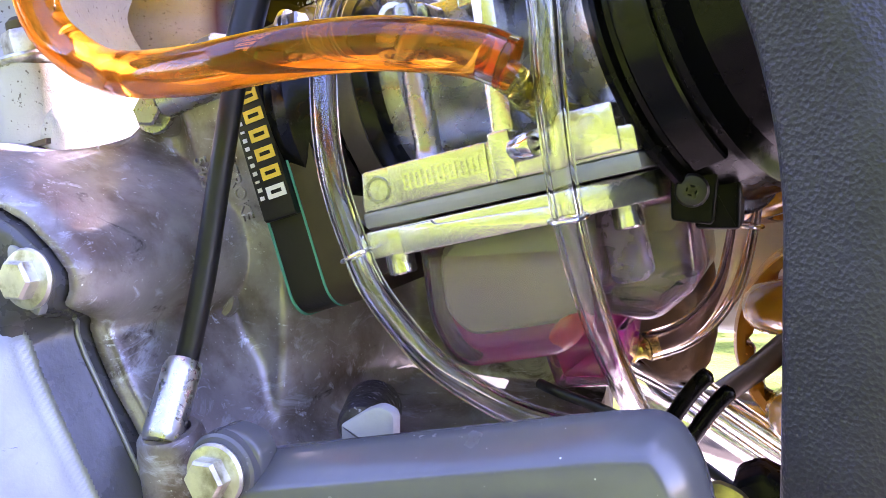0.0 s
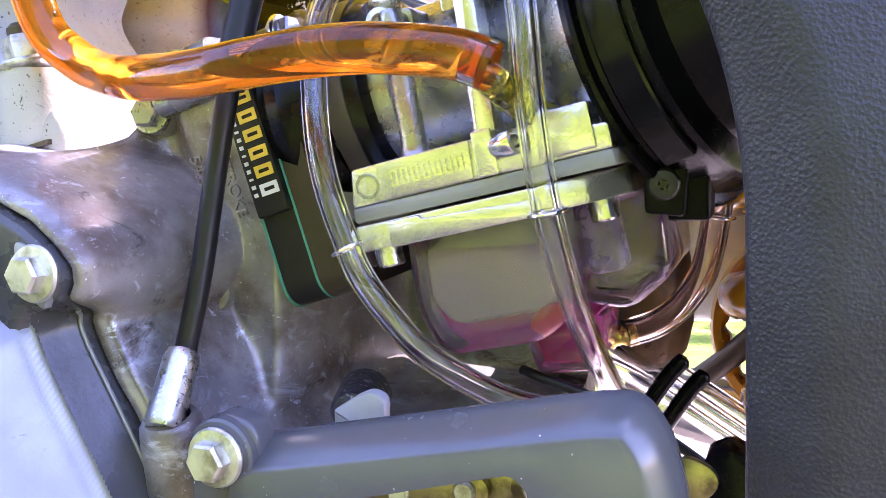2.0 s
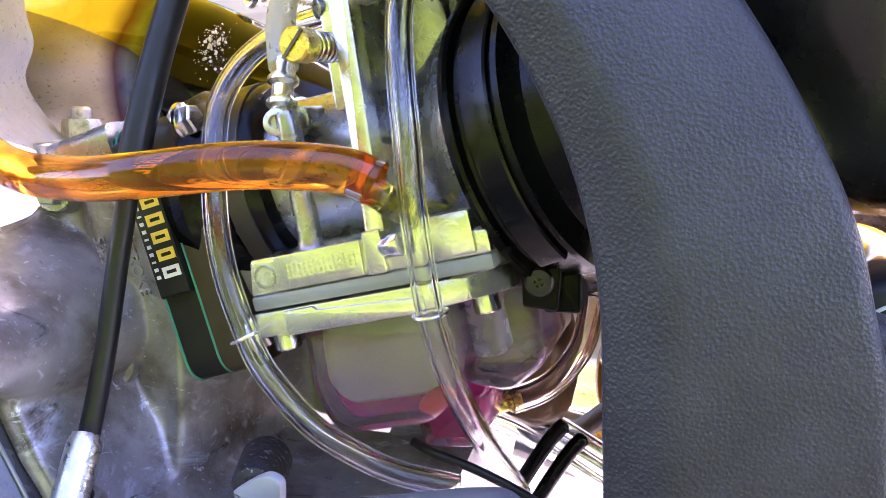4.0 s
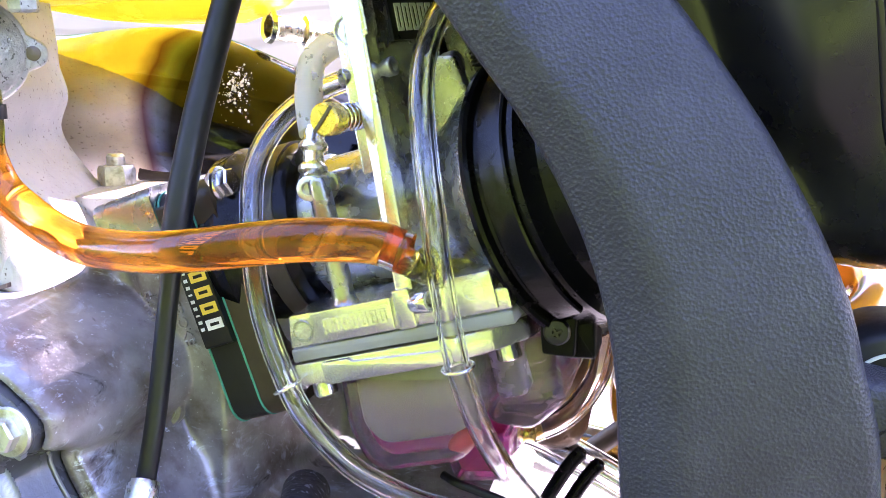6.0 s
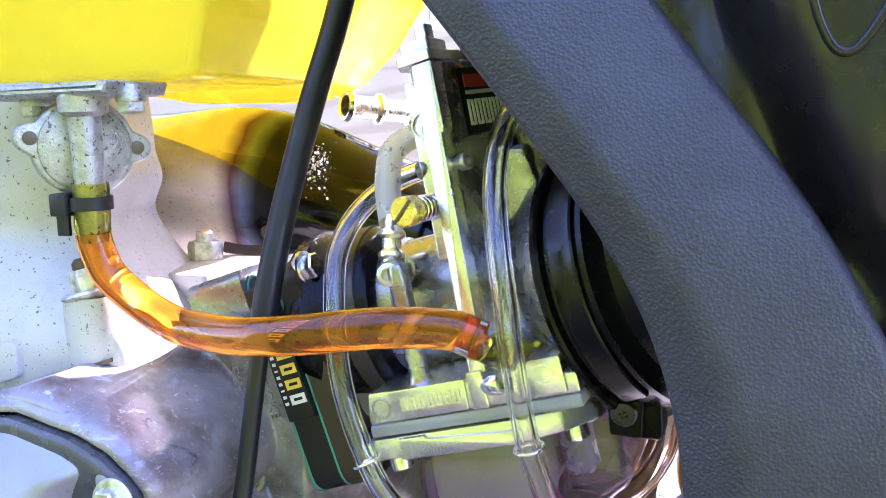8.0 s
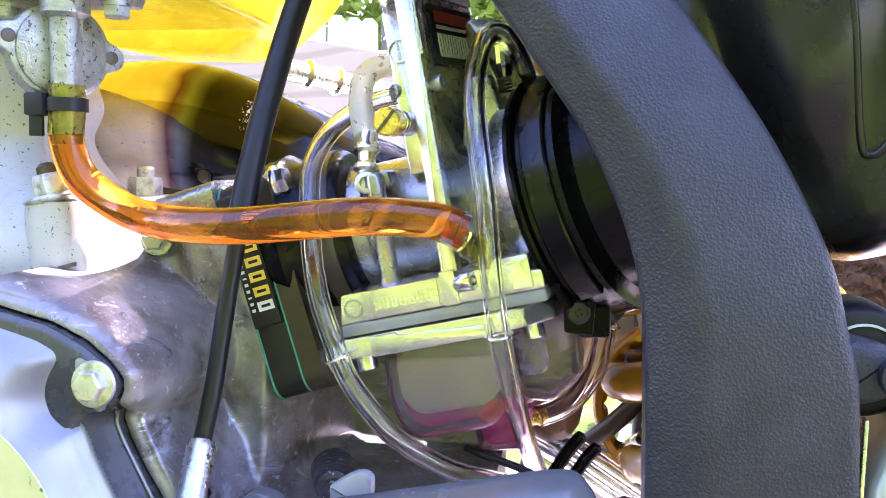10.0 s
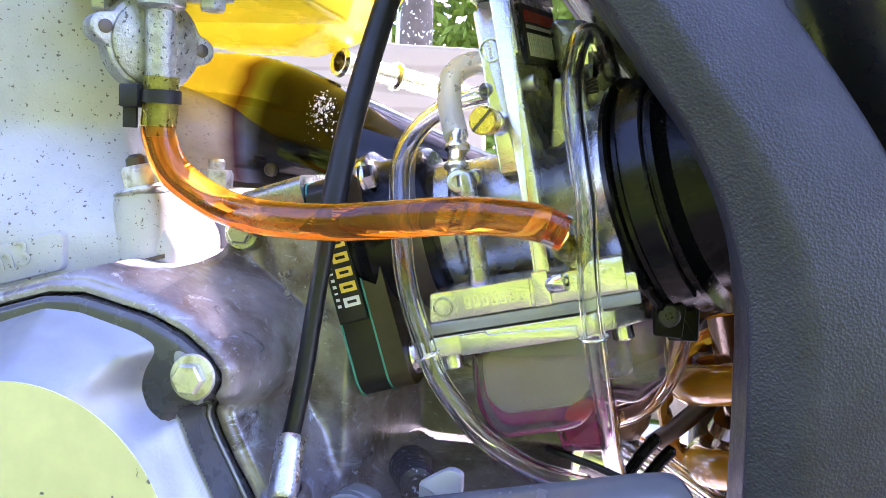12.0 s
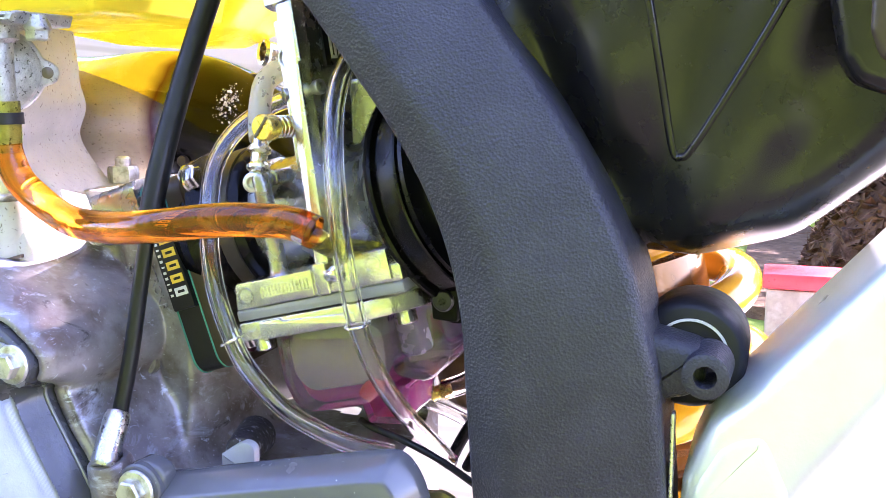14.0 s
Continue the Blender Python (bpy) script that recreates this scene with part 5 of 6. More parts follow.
scr = part("clamp_screw", lathe((-0.0229, 0.2014, 0.5855), (0.05, -1, 0.02), [(-.002, .0026), (.0, .0037), (.0012, .0038), (.0022, .0032), (.0026, .0018), (.0026, .0012), (.0014, .0009), (.0014, .0001)], 28), SCREW_GREY, air_boot, "dark plated cross-head screw")
# black bars stand for the shade in the cross recess
for a in (0.5, 0.5 + math.pi / 2):
    part("cross_bar", block((0, 0, 0), (0.0036, 0.0007, 0.0004), 0, facing((-0.0228, 0.1988, 0.5855), (math.cos(a), 0, math.sin(a)), (0, -1, 0))), BLACK_INK, scr)

# ---- frame spar ----
frame_spar = thing("frame_spar", (0.03, 0.185, 0.44), "black crackle-coated frame spar sweeping down behind the carburettor", "motorcycle frame")
LEFT = [(-0.115, 0.765), (-0.085, 0.723), (-0.0532, 0.682), (-0.0378, 0.6617), (-0.0236, 0.642), (-0.0135, 0.6235), (-0.0072, 0.606), (-0.0038, 0.588), (-0.0028, 0.570), (-0.0020, 0.550), (-0.0012, 0.520), (-0.001, 0.470)]
RIGHT = [(-0.060, 0.772), (-0.031, 0.723), (-0.0012, 0.6805), (0.0142, 0.6600), (0.0277, 0.6400), (0.0379, 0.6215), (0.0450, 0.6050), (0.0490, 0.5890), (0.0524, 0.5760), (0.0541, 0.556), (0.0560, 0.525), (0.057, 0.470)]
lp, rp = spline([(x, 0, z) for x, z in LEFT], 6), spline([(x, 0, z) for x, z in RIGHT], 6)
bow = lambda z: 0.10 * max(0.0, z - 0.59) + 0.9 * max(0.0, 0.57 - z) ** 2 + 0.04 * max(0.0, 0.57 - z)
FAR_X = -0.002   # offset of the far spar of the pair
bm = bmesh.new()
rings = []
for a, b in zip(lp, rp):
    w = (b - a).length
    e = (b - a).normalized()
    lead = 0.10 * max(0.0, a.z - 0.59)
    sec = rounded([(0, -0.003 - lead), (0.014, -0.0095 - 0.5 * lead), (w, -0.001), (w, 0.034), (0, 0.034)], [.003, .012, .005, .004, .004], 10)
    rings.append([bm.verts.new(a + e * s + Vector((0, 0.1665 + bow(a.z) + d + 0.0015 * (1 - abs(2 * s / w - 1)) * -1, 0))) for s, d in sec])
for a, b in zip(rings, rings[1:]):
    for k in range(len(a)):
        bm.faces.new((a[k - 1], a[k], b[k], b[k - 1]))
bm.faces.new(rings[0])
bm.faces.new(rings[-1][::-1])
part("spar", bm, FRAME, frame_spar, sharp=50)
far = bmesh.new()
rings = []
for a, b in list(zip(lp, rp))[5:]:
    w = (b - a).length
    e = (b - a).normalized()
    sec = rounded([(0.002, 0), (w, 0), (w, 0.030), (0.002, 0.030)], .004, 4)
    rings.append([far.verts.new(a + e * s + Vector((FAR_X, 0.325 + d, 0))) for s, d in sec])
for a, b in zip(rings, rings[1:]):
    for k in range(len(a)):
        far.faces.new((a[k - 1], a[k], b[k], b[k - 1]))
far.faces.new(rings[0])
far.faces.new(rings[-1][::-1])
part("far_spar", far, FRAME, frame_spar, sharp=50)
lug = part("lug", lathe((0.0646, 0.1690, 0.5774), (0, 1, 0), [(0, .0032), (0, .0056), (.0006, .0064), (.016, .0070), (.016, .0032), (0, .0032)], 36, cap=False), FRAME, frame_spar)
part("lug_web", prism(rounded([(0.044, 0.5655), (0.0585, 0.5690), (0.0640, 0.5715), (0.0640, 0.5835), (0.0560, 0.5855), (0.0440, 0.5880)], .004), 0.1735, 0.188, 0.004, seg=4), FRAME, frame_spar)
part("weld_strip", block((0.0561, 0.1745, 0.536), (0.0012, 0.004, 0.058), 0.0005), STEEL, frame_spar, "bare steel seam")

bump = thing("bump_stop", (0.060, 0.195, 0.560), "round black rubber stop with a thin white ring", "rubber stop")
part("rubber_disc", lathe((0.0585, 0.190, 0.5772), (0, 1, 0), [(0, .0140), (.0008, .0152), (.003, .0165), (.024, .0165), (.026, .015)], 48), RUBBER_DULL, bump)
part("white_ring", lathe((0.0588, 0.1893, 0.5775), (0, 1, 0), [(0, .0103), (0, .0110), (.002, .0110), (.002, .0103), (0, .0103)], 48, cap=False), WHITE_INK, bump, "thin white painted ring")

# ---- airbox ----
airbox = thing("airbox", (0.06, 0.21, 0.605), "glossy black moulded plastic airbox with raised V ribs", "airbox")
AIR = rounded([(-0.100, 0.745), (-0.068, 0.700), (-0.022, 0.640), (0.020, 0.6035), (0.058, 0.6035), (0.086, 0.6110), (0.112, 0.632), (0.134, 0.660), (0.142, 0.745)], [0, .02, .02, .012, .02, .03, .04, .05, 0], 8)
air_poly = [tuple(p) for p in AIR]
AC = (0.050, 0.700)


def swell(x, z):
    """Slow waviness of the moulded plastic."""
    return 0.0030 * np.sin(95 * x + 30 * z + 1.0) * np.sin(40 * z - 20 * x) + 0.0020 * np.sin(170 * x - 60 * z) + 0.0022 * np.exp(-((x - 0.037) / 0.006) ** 2 - ((z - 0.632) / 0.010) ** 2) - 0.0020 * np.exp(-((x - 0.083) / 0.007) ** 2 - ((z - 0.646) / 0.009) ** 2)


def air_relief(x, z):
    d = -poly_dist(x, z, air_poly)
    y = 0.1775 + 0.036 * (1 - np.sqrt(np.clip(1 - (1 - np.clip(d / 0.017, 0, 1)) ** 2.2, 0, 1))) - 0.004 * smooth01(z, 0.62, 0.72)
    y = y + 0.010 * np.exp(-(((x - 0.034 + (z - 0.62) * 0.42) / 0.010) ** 2)) * smooth01(z, 0.612, 0.64)
    return y + 0.0025 * np.sin((x - 0.05) * 60) * smooth01(z, 0.60, 0.66) + 1.6 * (x - 0.075) ** 2 + 0.9 * (z - 0.69) ** 2 + swell(x, z)


na, nb = 220, 60
s_ = np.r_[0, np.cumsum([math.dist(a, b) for a, b in zip(air_poly, air_poly[1:] + air_poly[:1])])]
loop = air_poly + air_poly[:1]
bx, bz = (np.interp(np.linspace(0, s_[-1], na, endpoint=False), s_, [p[k] for p in loop]) for k in (0, 1))
frac = np.linspace(0.02, 1.0, nb) ** 0.7
ax_, az_ = AC[0] + np.outer(bx - AC[0], frac), AC[1] + np.outer(bz - AC[1], frac)
bulge = air_relief(ax_, az_)
bm = bmesh.new()
av = [[bm.verts.new((ax_[i, j], bulge[i, j], az_[i, j])) for j in range(nb)] for i in range(na)]
for i in range(na):
    for j in range(nb - 1):
        bm.faces.new((av[i - 1][j], av[i][j], av[i][j + 1], av[i - 1][j + 1]))
bm.faces.new([av[i][0] for i in range(na)])
rim_edges = [e for e in bm.edges if e.is_boundary]
ext = bmesh.ops.extrude_edge_only(bm, edges=rim_edges)
for v in [g for g in ext["geom"] if isinstance(g, bmesh.types.BMVert)]:
    v.co.y = 0.30
part("shell", bm, BOX, airbox, sharp=60)
# unseen block above the airbox, added to keep sun off case and dome
part("sun_block", block((0.014, 0.274, 0.768), (0.248, 0.075, 0.066), 0.008), RUBBER_DULL, airbox, "unseen dull black block keeping sun off the engine case")
# black panel added so the gap between spar and airbox stays dark
part("gap_panel", prism(rounded([(-0.052, 0.745), (-0.022, 0.700), (0.008, 0.655), (0.028, 0.615), (0.060, 0.640), (0.030, 0.745)], .004), 0.2035, 0.212, 0.001), RUBBER_DULL, airbox, "dull black panel added to darken the gap behind the spar")


def air_y(x, z):
    return float(air_relief(np.array([x]), np.array([z]))[0])


for pts in ([(0.0900, 0.7120), (0.0700, 0.7040), (0.0520, 0.6968), (0.0462, 0.6935), (0.0442, 0.6885), (0.0475, 0.668), (0.0522, 0.6400), (0.0552, 0.6362), (0.0590, 0.6400), (0.0690, 0.6570), (0.0800, 0.6770), (0.0860, 0.690)],
            [(0.0215, 0.702), (0.0240, 0.690), (0.0275, 0.6825), (0.0310, 0.6810), (0.0345, 0.6840), (0.0400, 0.6930), (0.0450, 0.702)]):
    dense = spline([(x, 0, z) for x, z in pts], 6)
    part("rib", tube([(p.x, air_y(p.x, p.z) + 0.0006, p.z) for p in dense], 0.0013, segs=12, per=2), BOX, airbox)

# ---- swingarm, shock, the things behind the frame ----
swing = thing("swingarm", (0.09, 0.20, 0.50), "bare pale aluminium swingarm in full sun", "swingarm")
sw = rounded([(0.0540, 0.470), (0.0590, 0.545), (0.0660, 0.5640), (0.0760, 0.5735), (0.1080, 0.6110), (0.1600, 0.672), (0.1750, 0.640), (0.1150, 0.578), (0.0905, 0.5420), (0.085, 0.470)], [0, .01, .012, .01, .02, 0, 0, .02, .02, 0], 6)
part("arm", prism(sw, 0.1720, 0.215, 0.007, seg=5), SWING, swing, sharp=50)
# pale plate added behind the bowl for an unidentified pale thing
part("pale_plate", prism(rounded([(-0.085, 0.5180), (-0.085, 0.6000), (-0.004, 0.6000), (0.002, 0.5360), (-0.012, 0.5220)], .006), 0.3450, 0.362, 0.004), SWING, swing, "pale plate added for an unidentified pale thing behind")
part("pivot_casting", prism(rounded([(0.0555, 0.470), (0.0600, 0.5430), (0.0680, 0.5600), (0.0820, 0.5660), (0.0900, 0.5480), (0.086, 0.470)], [0, .01, .012, .012, .01, 0], 6), 0.1712, 0.200, 0.006, seg=5), SWING, swing, sharp=60)

shock = thing("shock_absorber", (0.02, 0.25, 0.48), "shock absorber with a golden yellow coil spring", "shock absorber")
AXS0, AXS1 = Vector((0.0535, 0.288, 0.470)), Vector((-0.0005, 0.288, 0.685))
axd = (AXS1 - AXS0).normalized()
sa = axd.orthogonal().normalized()
sb = axd.cross(sa)
coil = []
turns, nseg = 6.6, 48
for k in range(int(turns * nseg) + 1):
    a = 2 * math.pi * (k / nseg - 0.22)
    coil.append(AXS0 + (AXS1 - AXS0) * (k / (turns * nseg)) + (sa * math.cos(a) + sb * math.sin(a)) * 0.0420)
part("spring", tube(coil, 0.0080, segs=14, per=1, smooth_path=False), SPRING, shock, "golden yellow coil spring")
part("damper", lathe(AXS0 - axd * 0.02, axd, [(0, .030), (.14, .030), (.142, .020), (.26, .020)], 32), DAMPER, shock)
# dark ribbed sleeve, added for the shadow between the spring's turns
part("ribbed_sleeve", lathe(AXS0 + axd * 0.040, axd, [(0.0038 * k, .0345 + (.0030 if k % 2 else 0)) for k in range(9)], 40), DAMPER, shock, "dark ribbed sleeve added for the spring's shadowed turns")
part("collar", lathe(AXS1 + axd * 0.002, axd, [(0, .016), (0, .043), (.006, .043), (.008, .030), (.016, .028), (.018, .016)], 40), SPRING, shock)

ring_teeth = []
for k in range(144):
    a = 2 * math.pi * k / 144
    r = 0.0305 + 0.0010 * math.sin(22 * a)
    ring_teeth.append((r * math.cos(a), r * math.sin(a)))
tooth = bmesh.new()
loops = []
for y, grow in ((0.2960, 0.0), (0.2945, 0.0014), (0.2950, 0.0040), (0.2980, 0.0052), (0.3080, 0.0054), (0.3080, 0.0002)):
    loops.append([])
    for px_, pz_ in ring_teeth:
        v = Vector((px_, pz_))
        v = v.normalized() * ((v.length + grow) if grow < 0.001 else (0.0305 + grow))
        loops[-1].append(tooth.verts.new((0.0165 + v.x, y, 0.5325 + v.y)))
for a, b in zip(loops, loops[1:] + loops[:1]):
    for k in range(144):
        tooth.faces.new((a[k - 1], a[k], b[k], b[k - 1]))
part("adjuster_ring", tooth, AMBER, shock, "amber scalloped preload ring", sharp=50)

reservoir = thing("brown_canister", (-0.035, 0.275, 0.50), "brown metallic canister behind the float bowl", "canister")
part("canister_body", lathe((-0.0345, 0.2700, 0.5225), (-0.12, 0.02, 1), [(0, .004), (.0015, .0082), (.006, .0118), (.014, .0144), (.024, .0155), (.034, .0152), (.044, .0140), (.052, .0125), (.053, .006)], 40), BROWN, reservoir)
part("end_cap", lathe((-0.0400, 0.2712, 0.5690), (-0.12, 0.02, 1), [(0, .0136), (.002, .0141), (.006, .0141), (.007, .0120)], 36), BROWN, reservoir, "brown end cap")
part("band", lathe((-0.0335, 0.2696, 0.5175), (-0.12, 0.02, 1), [(0, .0040), (0, .0060), (.005, .0072), (.005, .0046)], 36, cap=False), DARK_METAL, reservoir, "dark clamp band")

bundle = thing("clear_hoses", (-0.02, 0.26, 0.50), "bundle of clear vinyl drain hoses", "hose", "vinyl hoses")
for k in range(3):
    o = Vector((0.004 * k, 0.005 * k, 0.001 * k))
    part("hose", tube([Vector((-0.052, 0.252, 0.530)) + o, Vector((-0.038, 0.258, 0.523)) + o, Vector((-0.015, 0.268, 0.506)) + o, Vector((0.010, 0.275, 0.488)) + o], 0.0028, 0.62, segs=14), CLEAR, bundle)
guide = thing("cable_guide", (-0.02, 0.24, 0.52), "small black wire cable guide loops", "cable guide")
for k in range(2):
    o = Vector((0.0056 * k, 0.002 * k, -0.0044 * k))
    part("loop", tube([Vector((-0.0350, 0.241, 0.5120)) + o, Vector((-0.0305, 0.240, 0.5205)) + o, Vector((-0.0262, 0.240, 0.5278)) + o, Vector((-0.0228, 0.240, 0.5325)) + o, Vector((-0.0205, 0.2405, 0.5345)) + o],
                      lambda t: 0.0024 * (1 - max(0.0, t - 0.88) ** 2 * 55), segs=16), RUBBER, guide)
link = thing("linkage_arm", (0.0, 0.32, 0.46), "polished alloy suspension linkage arm", "linkage")
part("link_body", tube([(-0.050, 0.320, 0.500), (-0.010, 0.320, 0.492), (0.030, 0.318, 0.488), (0.06, 0.316, 0.480)], lambda t: 0.013 + 0.002 * math.sin(t * 3), segs=28), CHROME, link)
part("dark_arm", tube([(-0.030, 0.300, 0.505), (-0.010, 0.295, 0.524), (0.008, 0.290, 0.545)], 0.004, segs=20), DARK_METAL, link)
peg = thing("peg_bracket", (-0.005, 0.19, 0.49), "dark oily footpeg bracket", "bracket")
part("bracket_plate", prism(rounded([(-0.0120, 0.47), (-0.0115, 0.5230), (-0.0060, 0.5260), (0.0030, 0.5225), (0.010, 0.5255), (0.020, 0.522), (0.022, 0.47)], .004), 0.196, 0.206, 0.002), RUBBER, peg)

barb = thing("coolant_barb", (-0.13, 0.42, 0.66), "polished ribbed hose barb fitting", "hose fitting")
d_ = Vector((0.62, 0.77, -0.12)).normalized()
part("spigot", lathe((-0.1855, 0.357, 0.6775), d_, [(.012, .0001), (.012, .0046), (.0006, .0052), (0, .0072), (.002, .0080), (.004, .0058), (.017, .0058), (.018, .0078), (.0195, .0078), (.022, .0058), (.035, .0058), (.036, .0078), (.0375, .0078), (.040, .0058), (.09, .0058)], 32), BRASS_PALE, barb)

# ---- fuel tank and tap ----
tank = thing("fuel_tank", (-0.22, 0.25, 0.68), "glossy yellow plastic fuel tank", "fuel tank")
A = rounded([(-0.38, 0.684), (-0.1555, 0.684), (-0.1500, 0.7050), (-0.135, 0.80), (-0.38, 0.80)], [0, .004, .01, 0, 0], 6)
part("lower_lobe", prism(A, 0.1950, 0.275, 0.0035, seg=4), TANK, tank, sharp=55)
B = rounded([(-0.38, 0.705), (-0.275, 0.6868), (-0.238, 0.6800), (-0.197, 0.6792), (-0.1765, 0.6858), (-0.1595, 0.7000), (-0.1430, 0.7219), (-0.1200, 0.775), (-0.105, 0.83), (-0.38, 0.83)], [0, .03, .02, .012, .015, .02, .02, .02, 0, 0], 8)
part("far_lobe", prism(B, 0.2800, 0.385, 0.030, seg=12, both=True), TANK_DEEP, tank, sharp=60)

# unseen black block, added to shade the left flank of the spar
blocker = rounded([(-0.84, 0.50), (-0.56, 0.44), (-0.405, 0.52), (-0.385, 0.70), (-0.42, 0.83), (-0.80, 0.86)], .04, 6)
part("shade_block", prism(blocker, 0.085, 0.20, 0.02, seg=5), BOX, tank, "unseen black block shading the spar's flank", sharp=55)

tap = thing("fuel_tap", (-0.19, 0.187, 0.65), "cast alloy fuel tap under the yellow tank", "fuel tap")
e1 = Vector((0.63, 0.777, 0.0)).normalized()
nrm = Vector((0.777, -0.63, 0.0)).normalized()
TC = Vector((-0.1920, 0.1855, 0.6640))
ears = [(-0.0160, 0.0035), (0.0160, -0.0008)]
out = []
for k in range(96):
    a = 2 * math.pi * k / 96
    best = 0.0158
    for ex, ez in ears:
        for j in range(11):
            q = Vector((ex, ez)) * (0.55 + 0.45 * j / 10)
            ray_ = Vector((math.cos(a), math.sin(a)))
            along = q.dot(ray_)
            off = (q - ray_ * along).length
            rad = 0.0070 - 0.0024 * j / 10
            if off < rad and along > 0:
                best = max(best, along + math.sqrt(rad * rad - off * off))
    out.append((best * math.cos(a), best * math.sin(a)))
TAPM = Matrix((e1, -nrm, Vector((0, 0, 1)))).transposed().to_4x4()
TAPM.translation = TC
part("body_plate", prism(out, -0.002, 0.006, 0.0010, TAPM, 3), TAP_CAST, tap)
part("face", lathe(TC + nrm * 0.0016, nrm, [(0, .0142), (.0016, .0140), (.0022, .0132), (.0022, .0)], 44), TAP_CAST, tap)
# dark discs stand for the shade in the ears' screw holes
for ex, ez in ears:
    part("hole_disc", lathe(TC + e1 * ex + Vector((0, 0, ez)) + nrm * 0.0016, nrm, [(0, .0022), (.0007, .0022), (.0008, .0018), (.0008, .0001)], 20), DARK_METAL, tap, "dark disc for the shade in a screw hole")
part("outlet", lathe((-0.1860, 0.1800, 0.684), (0, 0, -1), [(0, .0078), (.009, .0074), (.0105, .0050), (.034, .0046), (.050, .0034)], 30), TAP_CAST, tap)
part("mount_plate", prism(rounded([(-0.2250, 0.6795), (-0.1710, 0.6795), (-0.1690, 0.6840), (-0.2250, 0.6840)], .001), 0.1715, 0.200, 0.003, seg=3), TAP_CAST, tap)
for x in (-0.2080, -0.1700):
    bolt(tap, (x, 0.183, 0.6790), (0, 0, -1), 0.0075, 0.0050, 0.0048, name="mount_bolt", material=TAP_CAST)

# ---- hoses and cables ----
fuel_hose = thing("fuel_hose", (-0.12, 0.165, 0.605), "amber translucent fuel hose from tap to carburettor", "hose")
FH = [(-0.1858, 0.1800, 0.6530), (-0.1862, 0.1802, 0.6440), (-0.1868, 0.1806, 0.6350), (-0.1825, 0.1806, 0.6247), (-0.1745, 0.1800, 0.6183), (-0.1630, 0.1768, 0.6134), (-0.1494, 0.1706, 0.6113), (-0.1355, 0.1660, 0.6109), (-0.1224, 0.1626, 0.6113), (-0.1108, 0.1602, 0.6125),
      (-0.0999, 0.1595, 0.6138), (-0.0898, 0.1609, 0.6150), (-0.0799, 0.1642, 0.6156), (-0.0700, 0.1683, 0.6151), (-0.0622, 0.1712, 0.6141), (-0.0548, 0.1722, 0.6114)]
run = spline(FH, 8)
bm = tube(run[14:], 0.0055, segs=28, smooth_path=False)
tip = max((f for f in bm.faces if len(f.verts) == 28), key=lambda f: f.calc_center_median().x)
way = tip.normal.copy() if tip.normal.length else (run[-1] - run[-3]).normalized()
way = way if way.dot(run[-1] - run[-3]) > 0 else -way
bmesh.ops.inset_region(bm, faces=[tip], thickness=0.0014, use_even_offset=True)
tip = min((f for f in bm.faces if len(f.verts) == 28), key=lambda f: (f.calc_center_median() - run[-1]).length)
for v in tip.verts:
    v.co -= way * 0.006
part("hose", bm, FUEL_HOSE, fuel_hose, sharp=50)
# black disc just inside the mouth gives the bore its shade
part("bore", lathe(run[-1] - way * 0.0024, way, [(0, .0002), (0, .0039), (.0003, .0039), (.0003, .0002)], 28), BLACK_INK, fuel_hose, "black disc for the shade inside the hose's bore")
part("tap_end", tube(run[0:15], 0.0056, 0.66, segs=28, smooth_path=False), HOSE_YELLOW, fuel_hose, "yellowed hose end")

tie = thing("cable_tie", (-0.1862, 0.1802, 0.6475), "black plastic cable tie round the fuel hose", "cable tie")
part("band", lathe((-0.1862, 0.1802, 0.6445), (0, 0, 1), [(0, .0057), (0, .0066), (.0042, .0066), (.0042, .0057)], 36, cap=False), RUBBER_DULL, tie)
part("tie_head", block((-0.1935, 0.1760, 0.6465), (0.0066, 0.006, 0.0072), 0.0008), RUBBER_DULL, tie)
part("tail", block((-0.1945, 0.1765, 0.6405), (0.0048, 0.0014, 0.008), 0.0003), RUBBER_DULL, tie)

vent_a = thing("vent_hose", (-0.1, 0.19, 0.53), "clear vinyl carburettor vent hose", "hose", "vinyl hoses")
VA = [(-0.0800, 0.2330, 0.6550), (-0.0905, 0.2260, 0.6535), (-0.1010, 0.2190, 0.6485), (-0.1085, 0.2100, 0.6400), (-0.1115, 0.2020, 0.6292), (-0.1099, 0.1952, 0.6176), (-0.1079, 0.1910, 0.6062), (-0.1055, 0.1880, 0.5950), (-0.1020, 0.1858, 0.5842), (-0.0976, 0.1845, 0.5738), (-0.0930, 0.1848, 0.5632),
      (-0.0865, 0.1862, 0.5538), (-0.0791, 0.1894, 0.5444), (-0.0698, 0.1941, 0.5368), (-0.0595, 0.1996, 0.5305), (-0.045, 0.206, 0.526)]
part("hose", tube(VA, 0.0034, 0.60, segs=22), CLEAR, vent_a)
clip_ring(vent_a, (-0.0960, 0.1845, 0.5695), (0.45, 0.0, -0.89), 0.0041)
vent_b = thing("vent_hose", (-0.045, 0.19, 0.53), "clear vinyl carburettor vent hose", "hose", "vinyl hoses")
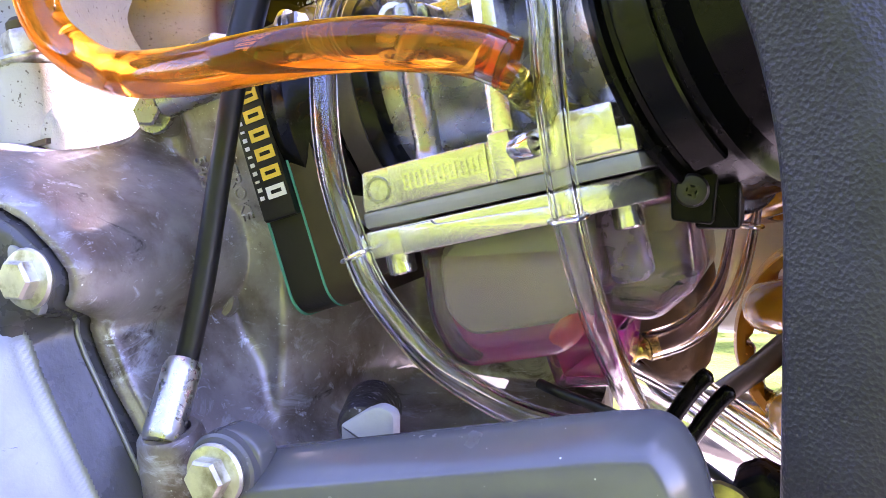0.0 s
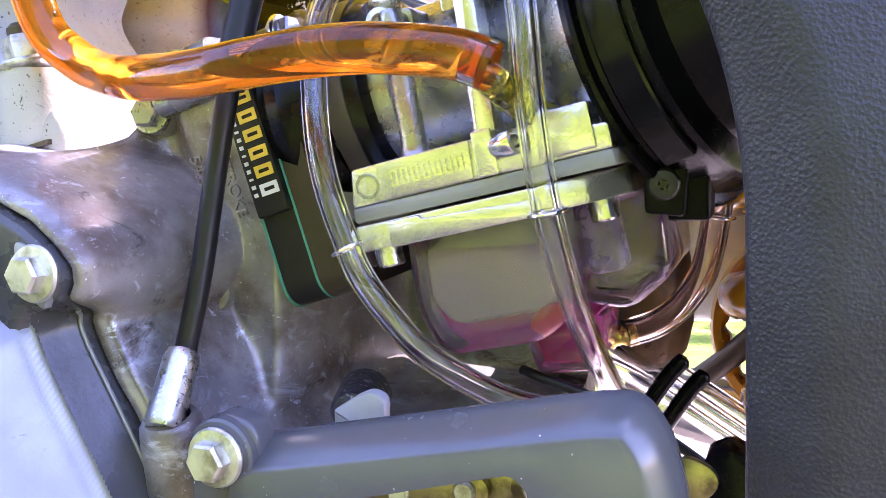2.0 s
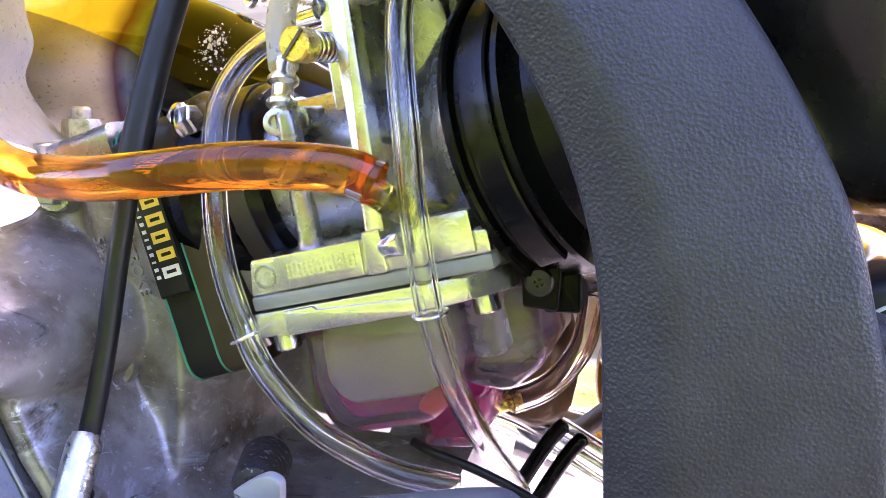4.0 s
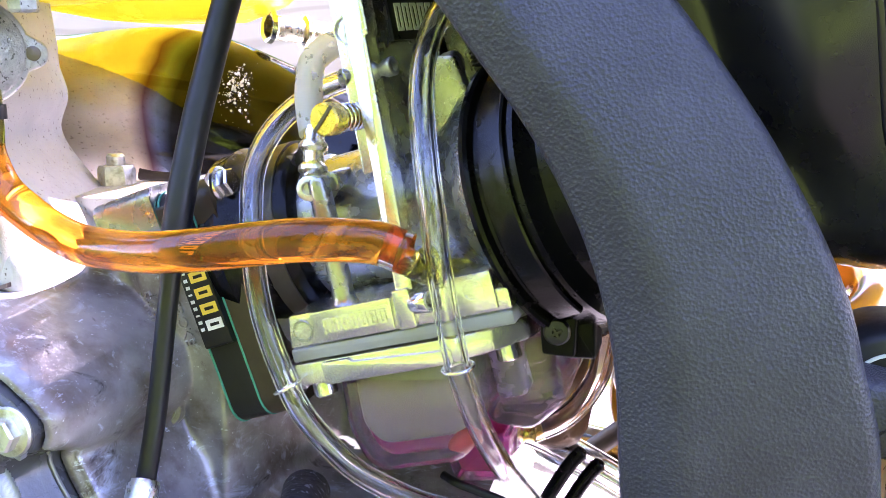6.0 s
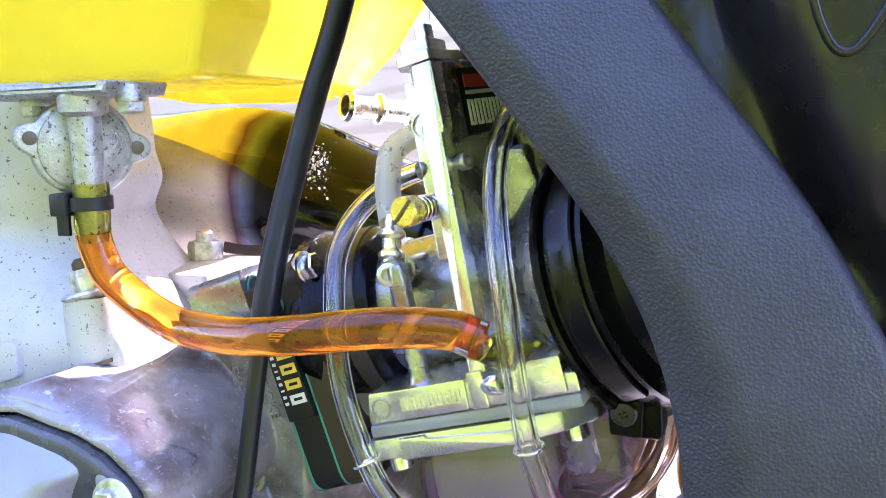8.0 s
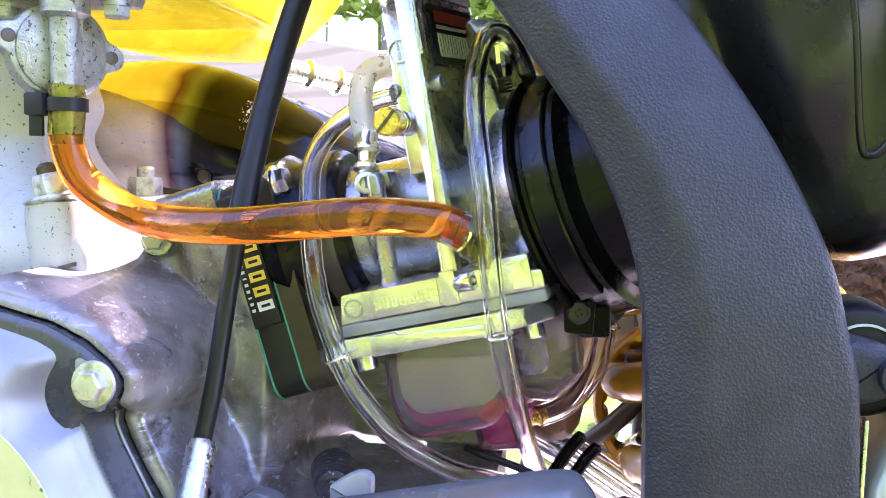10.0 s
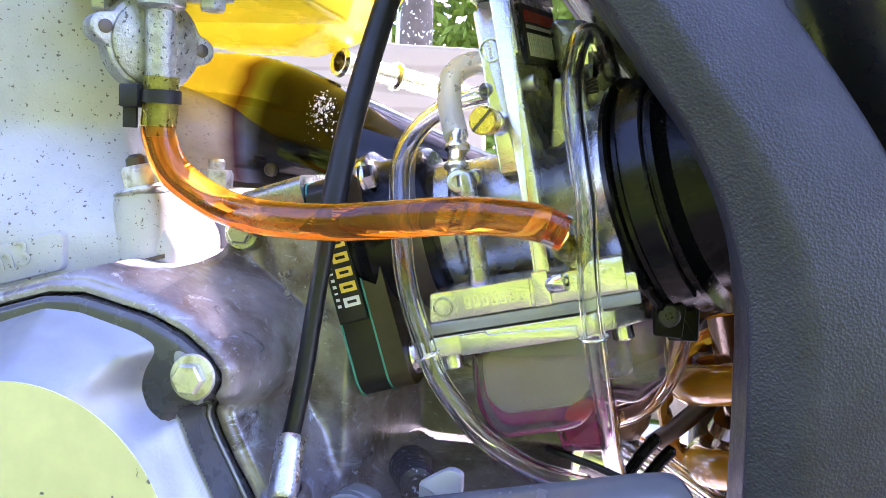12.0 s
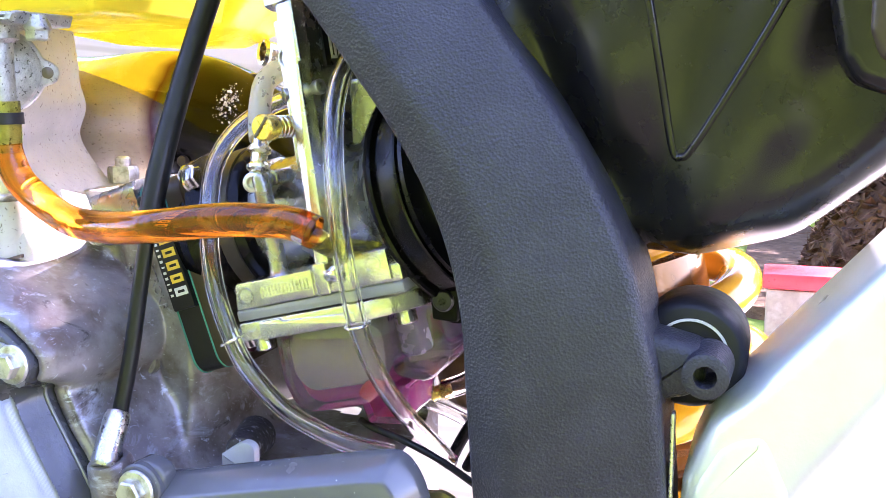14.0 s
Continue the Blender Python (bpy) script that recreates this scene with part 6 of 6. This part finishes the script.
VB = [(-0.0450, 0.2460, 0.6560), (-0.0470, 0.2400, 0.6660), (-0.0515, 0.2260, 0.6740), (-0.0555, 0.2110, 0.6725), (-0.0572, 0.1990, 0.6618), (-0.0563, 0.1905, 0.6508), (-0.0543, 0.1848, 0.6405), (-0.0521, 0.1805, 0.6307), (-0.0501, 0.1778, 0.6211), (-0.0491, 0.1773, 0.6114), (-0.0481, 0.1781, 0.6015),
      (-0.0468, 0.1790, 0.5915), (-0.0451, 0.1797, 0.5816), (-0.0433, 0.1830, 0.5713), (-0.0414, 0.1885, 0.5605), (-0.0392, 0.1975, 0.5485), (-0.0374, 0.2090, 0.5370), (-0.0355, 0.2210, 0.5260), (-0.0330, 0.2330, 0.5140)]
part("hose", tube(VB, 0.0034, 0.60, segs=22), CLEAR, vent_b)
clip_ring(vent_b, (-0.0449, 0.1799, 0.5805), (0.17, 0.1, -0.98), 0.0041)
jet_hose = thing("jet_hose", (-0.095, 0.21, 0.63), "short milky vinyl hose on the jet barb", "hose", "vinyl hoses")
part("hose", tube([(-0.0942, 0.2055, 0.6385), (-0.0958, 0.2080, 0.6425), (-0.0985, 0.2130, 0.6500), (-0.0990, 0.2185, 0.6590), (-0.0940, 0.2240, 0.6640), (-0.0860, 0.2290, 0.6650), (-0.0790, 0.2330, 0.6620)], 0.0041, 0.62, segs=20), mat("milky vinyl hose", (0.90, 0.87, 0.80), 0.30, trans=0.72, ior=1.36, vary=0.05, rough_vary=0.05, scale=90), jet_hose)
overflow = thing("overflow_hose", (-0.03, 0.24, 0.54), "fuel-stained clear overflow hose on the float bowl", "hose", "vinyl hoses")
part("hose", tube([(-0.0370, 0.2365, 0.5410), (-0.0300, 0.2405, 0.5432), (-0.0245, 0.2435, 0.5470), (-0.0205, 0.2465, 0.5520), (-0.0176, 0.2485, 0.5575), (-0.0160, 0.2490, 0.5645), (-0.0148, 0.2480, 0.5725), (-0.0140, 0.2470, 0.5800), (-0.0145, 0.2460, 0.5880), (-0.017, 0.245, 0.597)], 0.0040, 0.6, segs=22), CLEAR_PINK, overflow)
clip_ring(overflow, (-0.0146, 0.2478, 0.5735), (0.1, 0, 1), 0.0048)

black_hose = thing("drain_hose", (-0.05, 0.205, 0.53), "thin black rubber drain hose along the engine case", "hose")
part("hose", tube([(-0.0585, 0.2085, 0.5362), (-0.0523, 0.205, 0.5355), (-0.040, 0.205, 0.5320), (-0.0256, 0.205, 0.5262), (-0.010, 0.207, 0.516)], 0.0013, segs=16), CABLE, black_hose)

clutch = thing("clutch_cable", (-0.133, 0.17, 0.535), "black clutch cable running down into the engine case", "cable")
CC = [(-0.1358, 0.1710, 0.5420), (-0.1343, 0.1745, 0.5549), (-0.1336, 0.1775, 0.5654), (-0.1330, 0.1800, 0.5761), (-0.1323, 0.1824, 0.5869), (-0.1314, 0.1848, 0.5979), (-0.1305, 0.1872, 0.6089), (-0.1299, 0.1905, 0.6199), (-0.1290, 0.1945, 0.6311), (-0.1280, 0.199, 0.6428), (-0.1265, 0.204, 0.6552), (-0.1245, 0.209, 0.6683), (-0.122, 0.214, 0.682), (-0.118, 0.220, 0.70), (-0.112, 0.228, 0.73)]
part("cable", tube(CC[:8], 0.0029, segs=18), CABLE, clutch)
part("sheath", tube(CC[6:], 0.0042, segs=20), CABLE, clutch)
part("ferrule", tube([(-0.1324, 0.1570, 0.5283), (-0.1334, 0.1625, 0.5352), (-0.1345, 0.1692, 0.5437)], lambda t: 0.0046 if 0.03 < t < 0.97 else 0.0041, segs=32), STEEL, clutch, "bright alloy ferrule")

# ---- side guard behind the airbox ----
guard = thing("side_guard", (0.12, 0.18, 0.655), "glossy black plastic side guard beside the airbox", "side panel")
part("panel", prism(rounded([(0.0885, 0.745), (0.0905, 0.6755), (0.0932, 0.6615), (0.0970, 0.6555), (0.1040, 0.6530), (0.160, 0.648), (0.170, 0.745)], [0, .01, .006, .006, .01, 0, 0]), 0.1660, 0.200, 0.004, seg=4), BOX, guard)
part("liner", prism(rounded([(0.0985, 0.745), (0.0990, 0.668), (0.1020, 0.6605), (0.160, 0.6555), (0.170, 0.745)], [0, .005, .004, 0, 0]), 0.1648, 0.172, 0.002, seg=3), REED_BROWN, guard, "dark brown glossy insert")
